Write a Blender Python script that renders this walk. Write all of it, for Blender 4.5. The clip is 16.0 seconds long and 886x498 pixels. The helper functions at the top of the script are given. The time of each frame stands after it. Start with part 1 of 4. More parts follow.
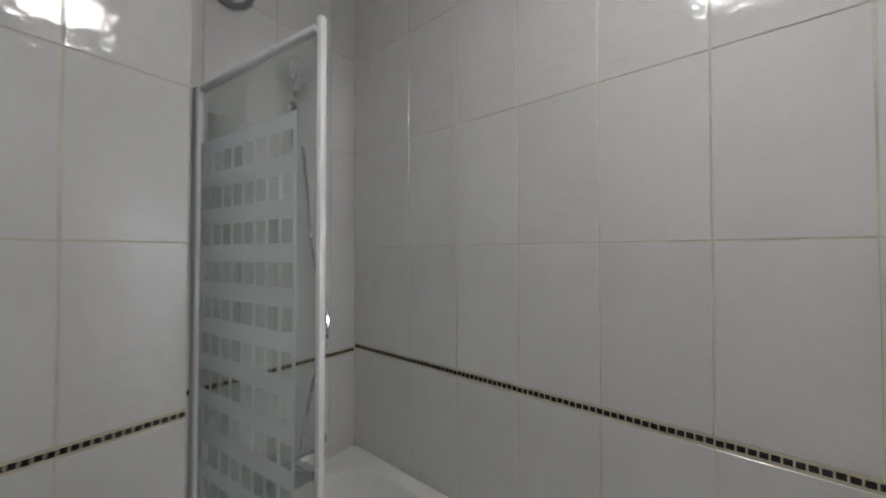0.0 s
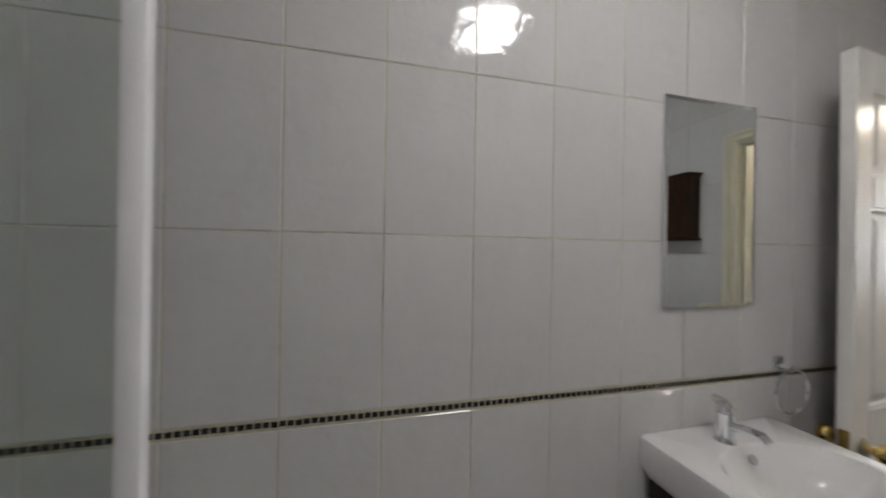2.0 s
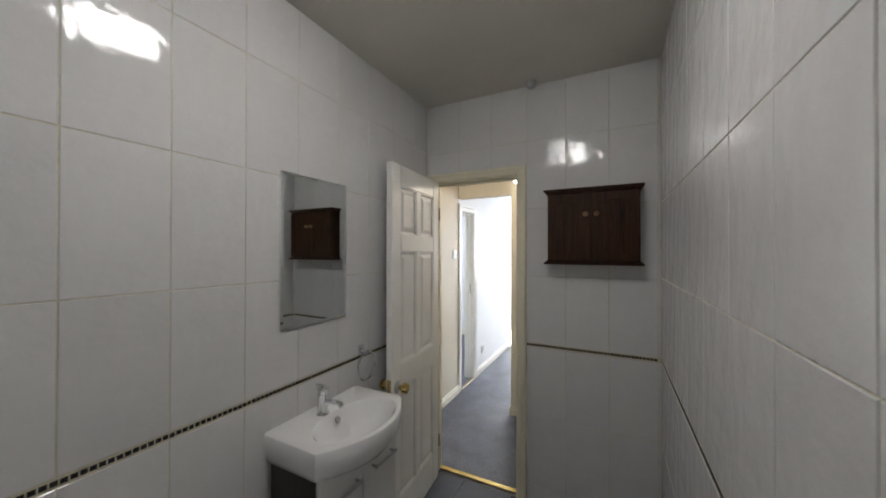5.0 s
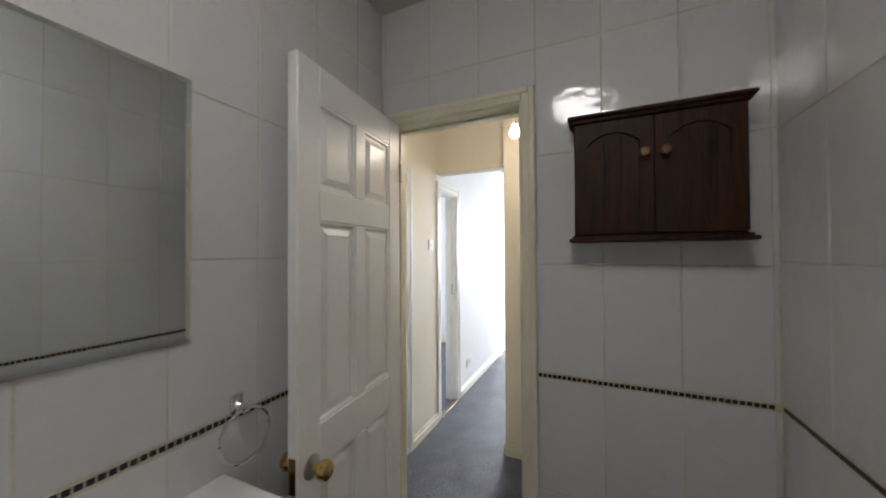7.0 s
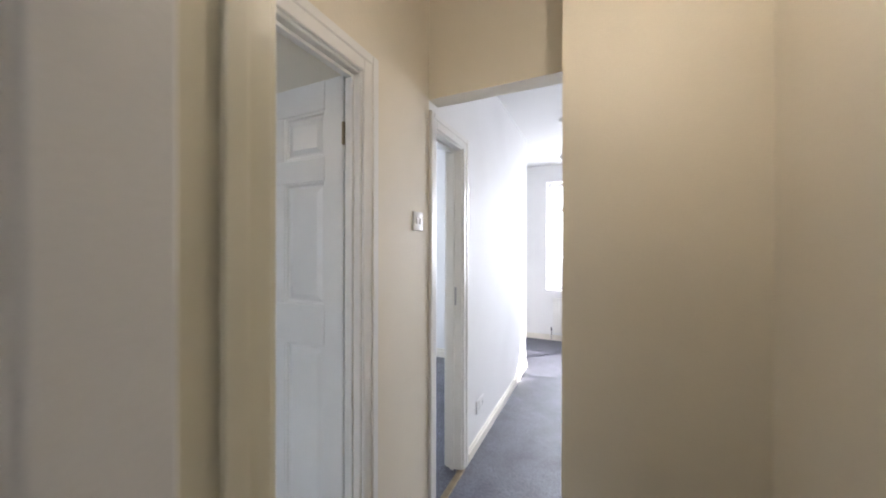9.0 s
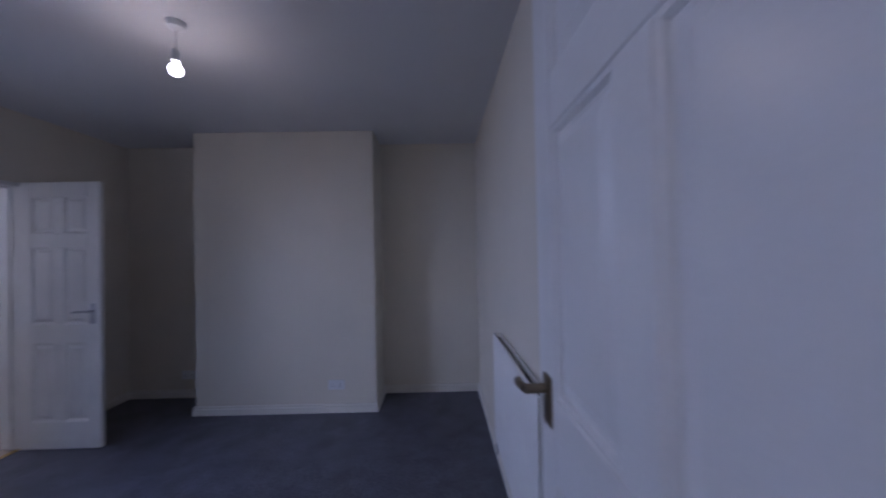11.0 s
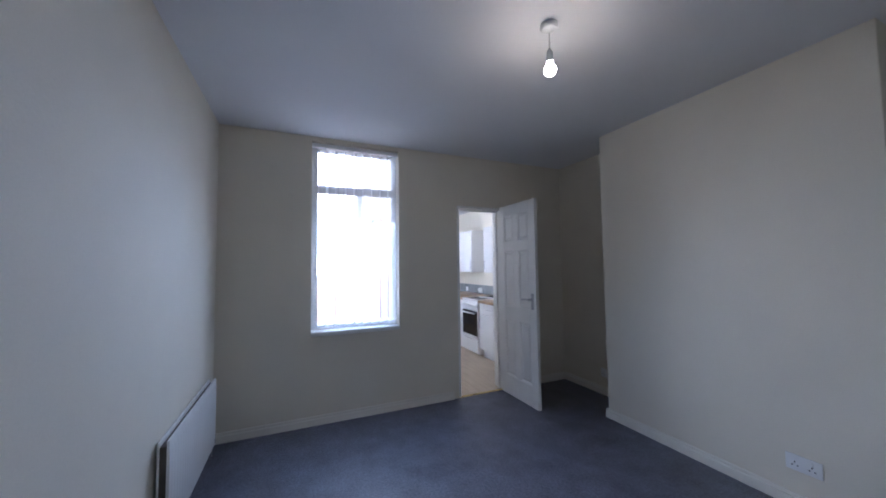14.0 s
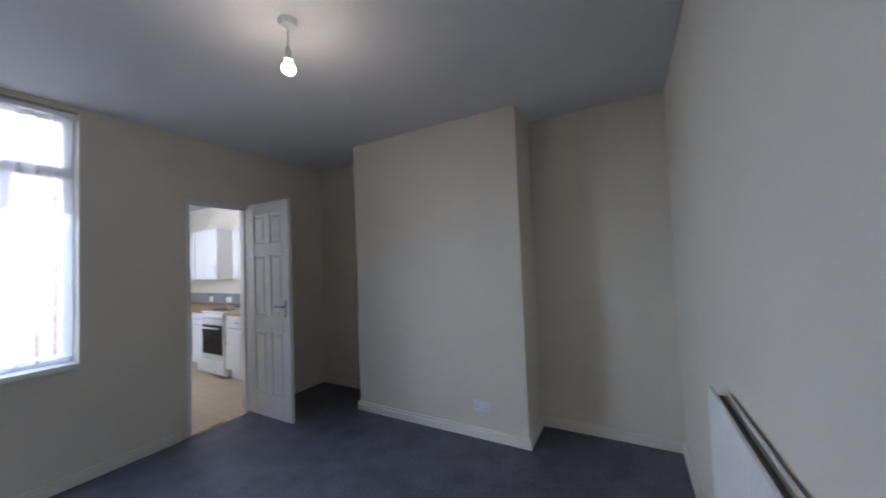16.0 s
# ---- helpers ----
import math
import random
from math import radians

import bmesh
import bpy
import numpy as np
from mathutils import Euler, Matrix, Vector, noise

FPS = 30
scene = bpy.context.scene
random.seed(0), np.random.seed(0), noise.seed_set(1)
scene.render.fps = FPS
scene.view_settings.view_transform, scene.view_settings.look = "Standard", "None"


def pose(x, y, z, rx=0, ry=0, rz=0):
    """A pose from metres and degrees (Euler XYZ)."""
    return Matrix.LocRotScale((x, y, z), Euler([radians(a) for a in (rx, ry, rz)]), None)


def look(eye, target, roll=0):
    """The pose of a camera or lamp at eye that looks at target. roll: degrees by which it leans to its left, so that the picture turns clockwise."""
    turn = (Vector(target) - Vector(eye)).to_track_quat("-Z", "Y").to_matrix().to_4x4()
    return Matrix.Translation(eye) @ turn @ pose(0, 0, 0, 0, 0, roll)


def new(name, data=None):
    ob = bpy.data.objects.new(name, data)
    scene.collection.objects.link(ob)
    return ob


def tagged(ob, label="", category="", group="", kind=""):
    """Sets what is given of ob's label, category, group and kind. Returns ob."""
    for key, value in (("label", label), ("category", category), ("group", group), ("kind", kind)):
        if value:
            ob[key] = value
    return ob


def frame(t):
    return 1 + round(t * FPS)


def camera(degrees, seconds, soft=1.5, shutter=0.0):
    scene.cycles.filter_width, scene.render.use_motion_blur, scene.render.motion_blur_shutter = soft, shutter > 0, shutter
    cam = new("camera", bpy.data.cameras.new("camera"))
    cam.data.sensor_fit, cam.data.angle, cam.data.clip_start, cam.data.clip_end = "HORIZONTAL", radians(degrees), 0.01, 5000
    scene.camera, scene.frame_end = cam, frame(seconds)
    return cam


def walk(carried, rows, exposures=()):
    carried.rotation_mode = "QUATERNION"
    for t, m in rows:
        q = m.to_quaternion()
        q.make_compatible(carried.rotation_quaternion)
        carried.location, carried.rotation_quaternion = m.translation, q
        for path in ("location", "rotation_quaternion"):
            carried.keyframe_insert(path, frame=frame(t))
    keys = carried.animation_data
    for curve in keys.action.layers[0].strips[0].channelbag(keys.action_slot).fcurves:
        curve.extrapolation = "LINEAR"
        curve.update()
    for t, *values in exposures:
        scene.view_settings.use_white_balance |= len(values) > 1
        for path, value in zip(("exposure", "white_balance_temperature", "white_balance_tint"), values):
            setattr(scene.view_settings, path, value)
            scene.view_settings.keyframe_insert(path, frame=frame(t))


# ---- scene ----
# ================= camera and walk =================
cam = camera(106.0, 16.0, soft=1.8, shutter=0.4)
PATH = [
    (0, (-1.504, -0.899, 1.381), (-2.743, 0.671, 1.416), 0.0),
    (0.8, (-1.797, -0.801, 1.336), (-2.599, 1.031, 1.392), 0.5),
    (1.5, (-2.016, -0.822, 1.373), (-2.054, 1.177, 1.403), 0.6),
    (2, (-1.987, -0.790, 1.377), (-1.508, 1.152, 1.380), 0.9),
    (2.5, (-1.980, -0.875, 1.433), (-1.074, 0.908, 1.414), 1.3),
    (3, (-2.025, -0.983, 1.459), (-0.674, 0.492, 1.470), 0.9),
    (3.5, (-2.022, -1.059, 1.476), (-0.435, 0.158, 1.499), 0.7),
    (4, (-2.037, -1.135, 1.518), (-0.333, -0.088, 1.549), 0.5),
    (4.5, (-2.044, -1.153, 1.540), (-0.283, -0.206, 1.575), 0.3),
    (5.3, (-1.930, -1.120, 1.510), (-0.140, -0.228, 1.510), 0.0),
    (6.2, (-1.600, -1.000, 1.460), (0.213, -0.155, 1.460), 0.0),
    (7, (-1.264, -0.876, 1.422), (0.557, -0.049, 1.448), -0.3),
    (7.5, (-1.048, -0.778, 1.355), (0.796, -0.005, 1.382), 0.1),
    (8, (-0.765, -0.698, 1.355), (1.090, 0.049, 1.374), -0.2),
    (8.2, (-0.645, -0.657, 1.330), (1.211, 0.087, 1.349), -0.5),
    (8.9, (-0.230, -0.440, 1.360), (1.597, 0.373, 1.360), 0.0),
    (9.5, (0.170, -0.270, 1.410), (1.788, 0.906, 1.410), 0.0),
    (9.95, (0.380, -0.100, 1.440), (1.666, 1.432, 1.440), 0.0),
    (10.3, (0.492, -0.026, 1.451), (1.384, 1.763, 1.425), -1.0),
    (10.6, (0.503, 0.092, 1.443), (1.009, 2.027, 1.432), -1.2),
    (11, (0.570, 0.414, 1.405), (0.591, 2.413, 1.428), -1.1),
    (11.5, (0.573, 0.547, 1.386), (-0.151, 2.411, 1.424), -1.9),
    (12, (0.548, 0.728, 1.323), (-0.809, 2.194, 1.408), -1.4),
    (12.5, (0.530, 0.818, 1.296), (-1.132, 1.923, 1.415), -0.5),
    (13, (0.527, 0.812, 1.329), (-1.268, 1.688, 1.435), -0.5),
    (13.5, (0.538, 0.828, 1.342), (-1.297, 1.617, 1.444), -0.5),
    (14, (0.568, 0.882, 1.353), (-1.264, 1.680, 1.455), -0.7),
    (14.5, (0.598, 0.934, 1.363), (-1.194, 1.815, 1.464), -0.7),
    (15, (0.607, 0.934, 1.355), (-0.991, 2.132, 1.458), -1.6),
    (15.5, (0.648, 0.958, 1.361), (-0.630, 2.493, 1.450), -1.7),
    (16, (0.668, 0.997, 1.376), (-0.296, 2.747, 1.448), -2.2),
]
EXPOSURES = [(0, 2.36, 6300, 12), (1.5, 2.4, 6380, 14), (2.5, 2.18, 6400, 13), (4.5, 2.08, 6400, 12), (8.2, 2.03, 6350, 14), (10.3, 0.88, 5570, 28), (11, 0.71, 4970, 36), (11.8, 1.11, 4980, 30), (13, 1.29, 5130, 28), (14.5, 1.38, 5230, 20), (16, 1.38, 5480, 20)]
walk(cam, [(t, look(eye, target, roll)) for t, eye, target, roll in PATH], EXPOSURES)

# ================= world, sun, lamps =================
world = bpy.data.worlds.new("sky")
scene.world = world
world.use_nodes = True
wn = world.node_tree
sky = wn.nodes.new("ShaderNodeTexSky")
sky.sky_type, sky.sun_disc = "NISHITA", False
sky.sun_elevation, sky.sun_rotation = radians(38), radians(135)
wn.links.new(sky.outputs[0], wn.nodes["Background"].inputs[0])
wn.nodes["Background"].inputs[1].default_value = 0.15


def lamp(name, kind, energy, m, color=(1, 1, 1), **more):
    d = bpy.data.lights.new(name, kind)
    d.energy, d.color = energy, color
    if "size" in more and kind == "AREA":
        d.shape, d.size, d.size_y = "RECTANGLE", more["size"][0], more["size"][1]
    if "radius" in more:
        d.shadow_soft_size = more["radius"]
    if "spread" in more:
        d.spread = radians(more["spread"])
    if "angle" in more:
        d.angle = radians(more["angle"])
    ob = new(name, d)
    ob.matrix_world = m
    return ob


lamp("sun", "SUN", 4.6, look((0, 0, 0), (-0.55, 0.55, -0.62)), (1, 0.95, 0.87), angle=0.5)
DAY = (0.80, 0.89, 1.0)
lamp("window_daylight_living", "AREA", 7.8, look((-2.74, 1.383, 1.62), (-1.74, 1.30, 0.74)), (0.68, 0.84, 1.0), size=(0.74, 1.62), spread=130)
lamp("window_daylight_front", "AREA", 20, look((5.12, -0.7, 1.6), (3, -0.5, 1.3)), (0.93, 0.96, 1.0), size=(1.9, 1.6))
# fill lamp added to brighten the side room, at an assumed window
lamp("side_room_fill", "AREA", 27, look((2.3, 3.95, 1.6), (2.3, 0, 1.2)), DAY, size=(1.2, 1.3))
lamp("window_daylight_kitchen", "AREA", 8.6, look((-4.75, 1.98, 1.55), (-4.4, 4, 1.3)), (0.9, 0.95, 1), size=(0.56, 1.0))
lamp("lobby_light", "POINT", 1.15, pose(0.553, -0.486, 2.08), (1, 0.88, 0.72), radius=0.04)
lamp("living_light", "POINT", 1.1, pose(-0.66, 1.99, 2.29), (1, 0.80, 0.53), radius=0.035)
# fill lamp added to brighten the kitchen, source assumed
lamp("kitchen_fill", "POINT", 6.5, pose(-3.9, 2.75, 2.28), (1, 0.96, 0.90), radius=0.06)

# ================= materials =================
def material(name, color, rough=0.5, metal=0.0, vary=0.08, scale=6.0, bump=0.0, bump_scale=60.0, fine=0.0, fine_scale=200.0, per_object=0.0, coat=0.0, bump_dist=0.01, dark=None, patch=(0.45, 0.7)):
    """A principled material with colour variation at two scales and relief."""
    m = bpy.data.materials.new(name)
    m.use_nodes = True
    n, l = m.node_tree.nodes, m.node_tree.links
    b = n["Principled BSDF"]
    b.inputs["Roughness"].default_value, b.inputs["Metallic"].default_value = rough, metal
    b.inputs["Coat Weight"].default_value = coat
    tc = n.new("ShaderNodeTexCoord")
    big = n.new("ShaderNodeTexNoise")
    big.inputs["Scale"].default_value, big.inputs["Detail"].default_value = scale, 5
    l.new(tc.outputs["Object"], big.inputs["Vector"])
    ramp = n.new("ShaderNodeMapRange")
    ramp.inputs[1].default_value, ramp.inputs[2].default_value = 0.3, 0.7
    ramp.inputs[3].default_value, ramp.inputs[4].default_value = 1 - vary, 1 + vary
    l.new(big.outputs[0], ramp.inputs[0])
    value = ramp.outputs[0]
    if fine:
        f = n.new("ShaderNodeTexNoise")
        f.inputs["Scale"].default_value, f.inputs["Detail"].default_value = fine_scale, 3
        l.new(tc.outputs["Object"], f.inputs["Vector"])
        r2 = n.new("ShaderNodeMapRange")
        r2.inputs[1].default_value, r2.inputs[2].default_value = 0.3, 0.7
        r2.inputs[3].default_value, r2.inputs[4].default_value = 1 - fine, 1 + fine
        l.new(f.outputs[0], r2.inputs[0])
        mul = n.new("ShaderNodeMath")
        mul.operation = "MULTIPLY"
        l.new(value, mul.inputs[0]), l.new(r2.outputs[0], mul.inputs[1])
        value = mul.outputs[0]
    if per_object:
        oi = n.new("ShaderNodeObjectInfo")
        r3 = n.new("ShaderNodeMapRange")
        r3.inputs[3].default_value, r3.inputs[4].default_value = 1 - per_object, 1 + per_object
        l.new(oi.outputs["Random"], r3.inputs[0])
        mul = n.new("ShaderNodeMath")
        mul.operation = "MULTIPLY"
        l.new(value, mul.inputs[0]), l.new(r3.outputs[0], mul.inputs[1])
        value = mul.outputs[0]
    mix = n.new("ShaderNodeVectorMath")
    mix.operation = "SCALE"
    mix.inputs[0].default_value = color
    if dark:
        pn = n.new("ShaderNodeTexNoise")
        pn.inputs["Scale"].default_value, pn.inputs["Detail"].default_value = scale * 0.6, 6
        l.new(tc.outputs["Object"], pn.inputs["Vector"])
        pr = n.new("ShaderNodeMapRange")
        pr.inputs[1].default_value, pr.inputs[2].default_value = patch
        l.new(pn.outputs[0], pr.inputs[0])
        cm = n.new("ShaderNodeMix")
        cm.data_type = "RGBA"
        cm.inputs[6].default_value, cm.inputs[7].default_value = (*color, 1), (*dark, 1)
        l.new(pr.outputs[0], cm.inputs[0])
        l.new(cm.outputs[2], mix.inputs[0])
    l.new(value, mix.inputs["Scale"])
    l.new(mix.outputs[0], b.inputs["Base Color"])
    if bump:
        bn = n.new("ShaderNodeTexNoise")
        bn.inputs["Scale"].default_value, bn.inputs["Detail"].default_value = bump_scale, 4
        l.new(tc.outputs["Object"], bn.inputs["Vector"])
        bp = n.new("ShaderNodeBump")
        bp.inputs["Strength"].default_value, bp.inputs["Distance"].default_value = bump, bump_dist
        l.new(bn.outputs[0], bp.inputs["Height"])
        l.new(bp.outputs[0], b.inputs["Normal"])
    return m


def wood(name, light, dark, rough=0.45, scale=3.0, axis=2, shine=0.5):
    m = bpy.data.materials.new(name)
    m.use_nodes = True
    n, l = m.node_tree.nodes, m.node_tree.links
    b = n["Principled BSDF"]
    tc, mp = n.new("ShaderNodeTexCoord"), n.new("ShaderNodeMapping")
    mp.inputs["Scale"].default_value = [1.0 if i == axis else 12.0 for i in range(3)]
    tx = n.new("ShaderNodeTexNoise")
    tx.inputs["Scale"].default_value, tx.inputs["Detail"].default_value, tx.inputs["Distortion"].default_value = scale, 7, 0.8
    cr = n.new("ShaderNodeValToRGB")
    cr.color_ramp.elements[0].position, cr.color_ramp.elements[1].position = 0.32, 0.72
    cr.color_ramp.elements[0].color, cr.color_ramp.elements[1].color = (*dark, 1), (*light, 1)
    l.new(tc.outputs["Object"], mp.inputs[0]), l.new(mp.outputs[0], tx.inputs[0]), l.new(tx.outputs[0], cr.inputs[0])
    l.new(cr.outputs[0], b.inputs["Base Color"])
    b.inputs["Roughness"].default_value, b.inputs["Specular IOR Level"].default_value = rough, shine
    bp = n.new("ShaderNodeBump")
    bp.inputs["Strength"].default_value, bp.inputs["Distance"].default_value = 0.25, 0.002
    l.new(tx.outputs[0], bp.inputs["Height"]), l.new(bp.outputs[0], b.inputs["Normal"])
    return m


def glass(name, color, rough=0.0, mixin=0.0, tint=(1, 1, 1), through_share=0.35):
    """Clear glass as a thin sheet; mixin lays a translucent frost over it."""
    m = bpy.data.materials.new(name)
    m.use_nodes = True
    n, l = m.node_tree.nodes, m.node_tree.links
    n.remove(n["Principled BSDF"])
    out = n["Material Output"]
    tr, gl, mx, fr = n.new("ShaderNodeBsdfTransparent"), n.new("ShaderNodeBsdfGlossy"), n.new("ShaderNodeMixShader"), n.new("ShaderNodeLayerWeight")
    tr.inputs[0].default_value, gl.inputs[1].default_value = (*color, 1), rough
    pw, ad = n.new("ShaderNodeMath"), n.new("ShaderNodeMath")
    pw.operation, ad.operation = "POWER", "MULTIPLY_ADD"
    pw.inputs[1].default_value, ad.inputs[1].default_value, ad.inputs[2].default_value = 4.0, 0.6, 0.035
    l.new(fr.outputs["Facing"], pw.inputs[0]), l.new(pw.outputs[0], ad.inputs[0])
    l.new(ad.outputs[0], mx.inputs[0]), l.new(tr.outputs[0], mx.inputs[1]), l.new(gl.outputs[0], mx.inputs[2])
    last = mx
    if mixin:
        df, tl, m2, m3 = n.new("ShaderNodeBsdfDiffuse"), n.new("ShaderNodeBsdfTranslucent"), n.new("ShaderNodeMixShader"), n.new("ShaderNodeMixShader")
        df.inputs[0].default_value = tl.inputs[0].default_value = (*tint, 1)
        m2.inputs[0].default_value, m3.inputs[0].default_value = through_share, mixin
        l.new(df.outputs[0], m2.inputs[1]), l.new(tl.outputs[0], m2.inputs[2])
        l.new(mx.outputs[0], m3.inputs[1]), l.new(m2.outputs[0], m3.inputs[2])
        last = m3
    l.new(last.outputs[0], out.inputs[0])
    return m


def glow(name, color, strength):
    m = bpy.data.materials.new(name)
    m.use_nodes = True
    b = m.node_tree.nodes["Principled BSDF"]
    b.inputs["Base Color"].default_value = (*color, 1)
    b.inputs["Emission Color"].default_value, b.inputs["Emission Strength"].default_value = (*color, 1), strength
    return m


M_TILE = material("white_glazed_tile", (0.66, 0.655, 0.65), 0.035, vary=0.022, scale=5, bump=0.2, bump_scale=11, per_object=0.025, bump_dist=0.02, fine=0.01, fine_scale=40)
M_GROUT = material("aged_cream_grout", (0.60, 0.56, 0.43), 0.85, vary=0.2, scale=9, bump=0.4, bump_scale=150, fine=0.1)
M_MOSAIC = material("black_mosaic", (0.025, 0.024, 0.024), 0.15, vary=0.5, scale=60)
M_STRIP = material("cream_mosaic_bed", (0.55, 0.51, 0.38), 0.7, vary=0.2, scale=30)
M_WALL = material("magnolia_paint", (0.71, 0.66, 0.55), 0.75, vary=0.035, scale=1.6, bump=0.25, bump_scale=90, fine=0.02, fine_scale=140, bump_dist=0.004)
M_LOBBY = material("cream_paint", (0.76, 0.70, 0.58), 0.6, vary=0.04, scale=2, bump=0.2, bump_scale=90, fine=0.02, bump_dist=0.004)
M_KITCHEN = material("pale_cream_paint", (0.76, 0.72, 0.60), 0.6, vary=0.04, scale=2, bump=0.2, bump_scale=90, fine=0.02, bump_dist=0.004)
M_HALL = material("white_paint", (0.80, 0.80, 0.80), 0.65, vary=0.03, scale=2, bump=0.2, bump_scale=90, fine=0.02, bump_dist=0.004)
M_CEIL = material("ceiling_emulsion", (0.72, 0.72, 0.72), 0.85, vary=0.03, scale=1.3, bump=0.2, bump_scale=70, fine=0.02, bump_dist=0.004)
M_BCEIL = material("bathroom_ceiling_paint", (0.62, 0.60, 0.54), 0.6, vary=0.06, scale=2.2, bump=0.2, bump_scale=60, bump_dist=0.004)
M_GLOSS = material("white_gloss_paint", (0.78, 0.77, 0.74), 0.28, vary=0.04, scale=4, bump=0.12, bump_scale=35, fine=0.015, bump_dist=0.004)
M_SKIRT = material("cream_gloss_skirting", (0.77, 0.735, 0.65), 0.3, vary=0.05, scale=4, bump=0.12, bump_scale=35, fine=0.02, bump_dist=0.004)
M_CREAMG = material("yellowed_gloss_paint", (0.74, 0.70, 0.55), 0.3, vary=0.06, scale=5, bump=0.12, bump_scale=35, bump_dist=0.004)
M_CARPET = material("dark_slate_carpet", (0.092, 0.095, 0.122), 0.38, vary=0.2, scale=7, bump=0.6, bump_scale=150, fine=0.45, fine_scale=75, bump_dist=0.006, dark=(0.056, 0.058, 0.078), patch=(0.48, 0.7))
M_SLATE = material("dark_grey_floor_tile", (0.075, 0.08, 0.095), 0.35, vary=0.2, scale=8, bump=0.2, bump_scale=30, per_object=0.12, bump_dist=0.003)
M_VINYL = wood("pale_oak_vinyl", (0.52, 0.43, 0.31), (0.42, 0.34, 0.24), 0.4, 2.0, 0)
M_CERAMIC = material("white_ceramic", (0.82, 0.82, 0.82), 0.06, vary=0.015, scale=3)
M_ACRYLIC = material("white_bath_acrylic", (0.80, 0.80, 0.80), 0.14, vary=0.015, scale=3)
M_CHROME = material("chrome", (0.80, 0.81, 0.83), 0.08, 1.0, vary=0.03, scale=8)
M_STEEL = material("brushed_steel", (0.48, 0.48, 0.50), 0.3, 1.0, vary=0.05, scale=20)
M_BRASS = material("polished_brass", (0.75, 0.55, 0.20), 0.16, 1.0, vary=0.08, scale=20)
M_OLDBRASS = material("dull_brass", (0.30, 0.24, 0.16), 0.38, 1.0, vary=0.15, scale=30)
M_MIRROR = material("mirror_silver", (0.80, 0.84, 0.84), 0.015, 1.0, vary=0.005, scale=2)
M_DARKWOOD = wood("dark_stained_pine", (0.062, 0.023, 0.008), (0.014, 0.006, 0.003), 0.5, 5.0, 2, 0.22)
M_KNOBWOOD = wood("worn_pine_knob", (0.28, 0.16, 0.07), (0.16, 0.08, 0.035), 0.4, 8.0, 2)
M_WENGE = wood("wenge_board", (0.030, 0.020, 0.016), (0.012, 0.008, 0.007), 0.35, 4.0, 2)
M_WHITEBOARD = material("white_gloss_board", (0.78, 0.78, 0.77), 0.2, vary=0.02, scale=3)
M_UPVC = material("white_upvc", (0.82, 0.83, 0.84), 0.25, vary=0.02, scale=5)
M_RAD = material("radiator_enamel", (0.78, 0.77, 0.74), 0.3, vary=0.03, scale=6)
# dark brown puts the shade behind the radiator panel into the colour
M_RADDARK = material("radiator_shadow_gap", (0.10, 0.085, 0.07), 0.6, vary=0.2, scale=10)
M_PLASTIC = material("white_plastic", (0.76, 0.76, 0.75), 0.3, vary=0.02, scale=12)
M_BLACK = material("black_oven_glass", (0.012, 0.012, 0.014), 0.08, vary=0.2, scale=4)
M_WORKTOP = wood("wood_effect_worktop", (0.36, 0.23, 0.11), (0.24, 0.14, 0.06), 0.35, 4.0, 0)
M_GREYTILE = material("grey_splashback_tile", (0.27, 0.29, 0.29), 0.15, vary=0.06, scale=5, per_object=0.08)
M_BRICK = material("weathered_brick", (0.42, 0.26, 0.19), 0.85, vary=0.25, scale=9, bump=0.5, bump_scale=60, per_object=0.2, bump_dist=0.004)
M_MORTAR = material("mortar", (0.45, 0.42, 0.37), 0.9, vary=0.15, scale=10)
M_CONCRETE = material("yard_concrete", (0.36, 0.35, 0.33), 0.9, vary=0.2, scale=2, bump=0.4, bump_scale=40, fine=0.1)
M_GLASS = glass("window_glass", (0.97, 0.98, 0.98))
M_SHOWER = glass("shower_glass", (0.86, 0.89, 0.87))
M_FROST = glass("frosted_print", (0.97, 0.985, 1.0), 0.1, 0.7, (0.91, 0.96, 1.0), 0.4)
M_BLIND = glass("blind_voile", (0.95, 0.95, 0.95), 0.6, 0.5, (0.92, 0.93, 0.94), 0.85)
M_BULB = glow("lit_bulb", (1.0, 0.90, 0.72), 6)
M_BULBW = glow("lit_diffuser", (1.0, 0.97, 0.93), 6.3)
M_HAZE = glow("overcast_haze", (0.93, 0.97, 1.0), 2.5)
M_RUBBER = material("grey_cable", (0.55, 0.55, 0.55), 0.5)

# ================= mesh helpers =================
def bm_box(bm, lo, hi, bevel=0.0, seg=1):
    """Adds a box between two corners to bm."""
    lo, hi = Vector(lo), Vector(hi)
    r = bmesh.ops.create_cube(bm, size=1.0)
    for v in r["verts"]:
        v.co = Vector(lo[i] + (v.co[i] + 0.5) * (hi[i] - lo[i]) for i in range(3))
    if bevel:
        edges = list({e for v in r["verts"] for e in v.link_edges})
        bmesh.ops.bevel(bm, geom=edges, offset=bevel, segments=seg, affect="EDGES", profile=0.5)
    return bm


def box(lo, hi, bevel=0.0, seg=1):
    return bm_box(bmesh.new(), lo, hi, bevel, seg)


def cyl(bm, p, q, r, r2=None, n=20):
    """A capped cone or cylinder from p to q."""
    p, q = Vector(p), Vector(q)
    d = q - p
    m = Matrix.Translation((p + q) / 2) @ d.to_track_quat("Z", "Y").to_matrix().to_4x4()
    bmesh.ops.create_cone(bm, cap_ends=True, segments=n, radius1=r, radius2=r if r2 is None else r2, depth=d.length, matrix=m)
    return bm


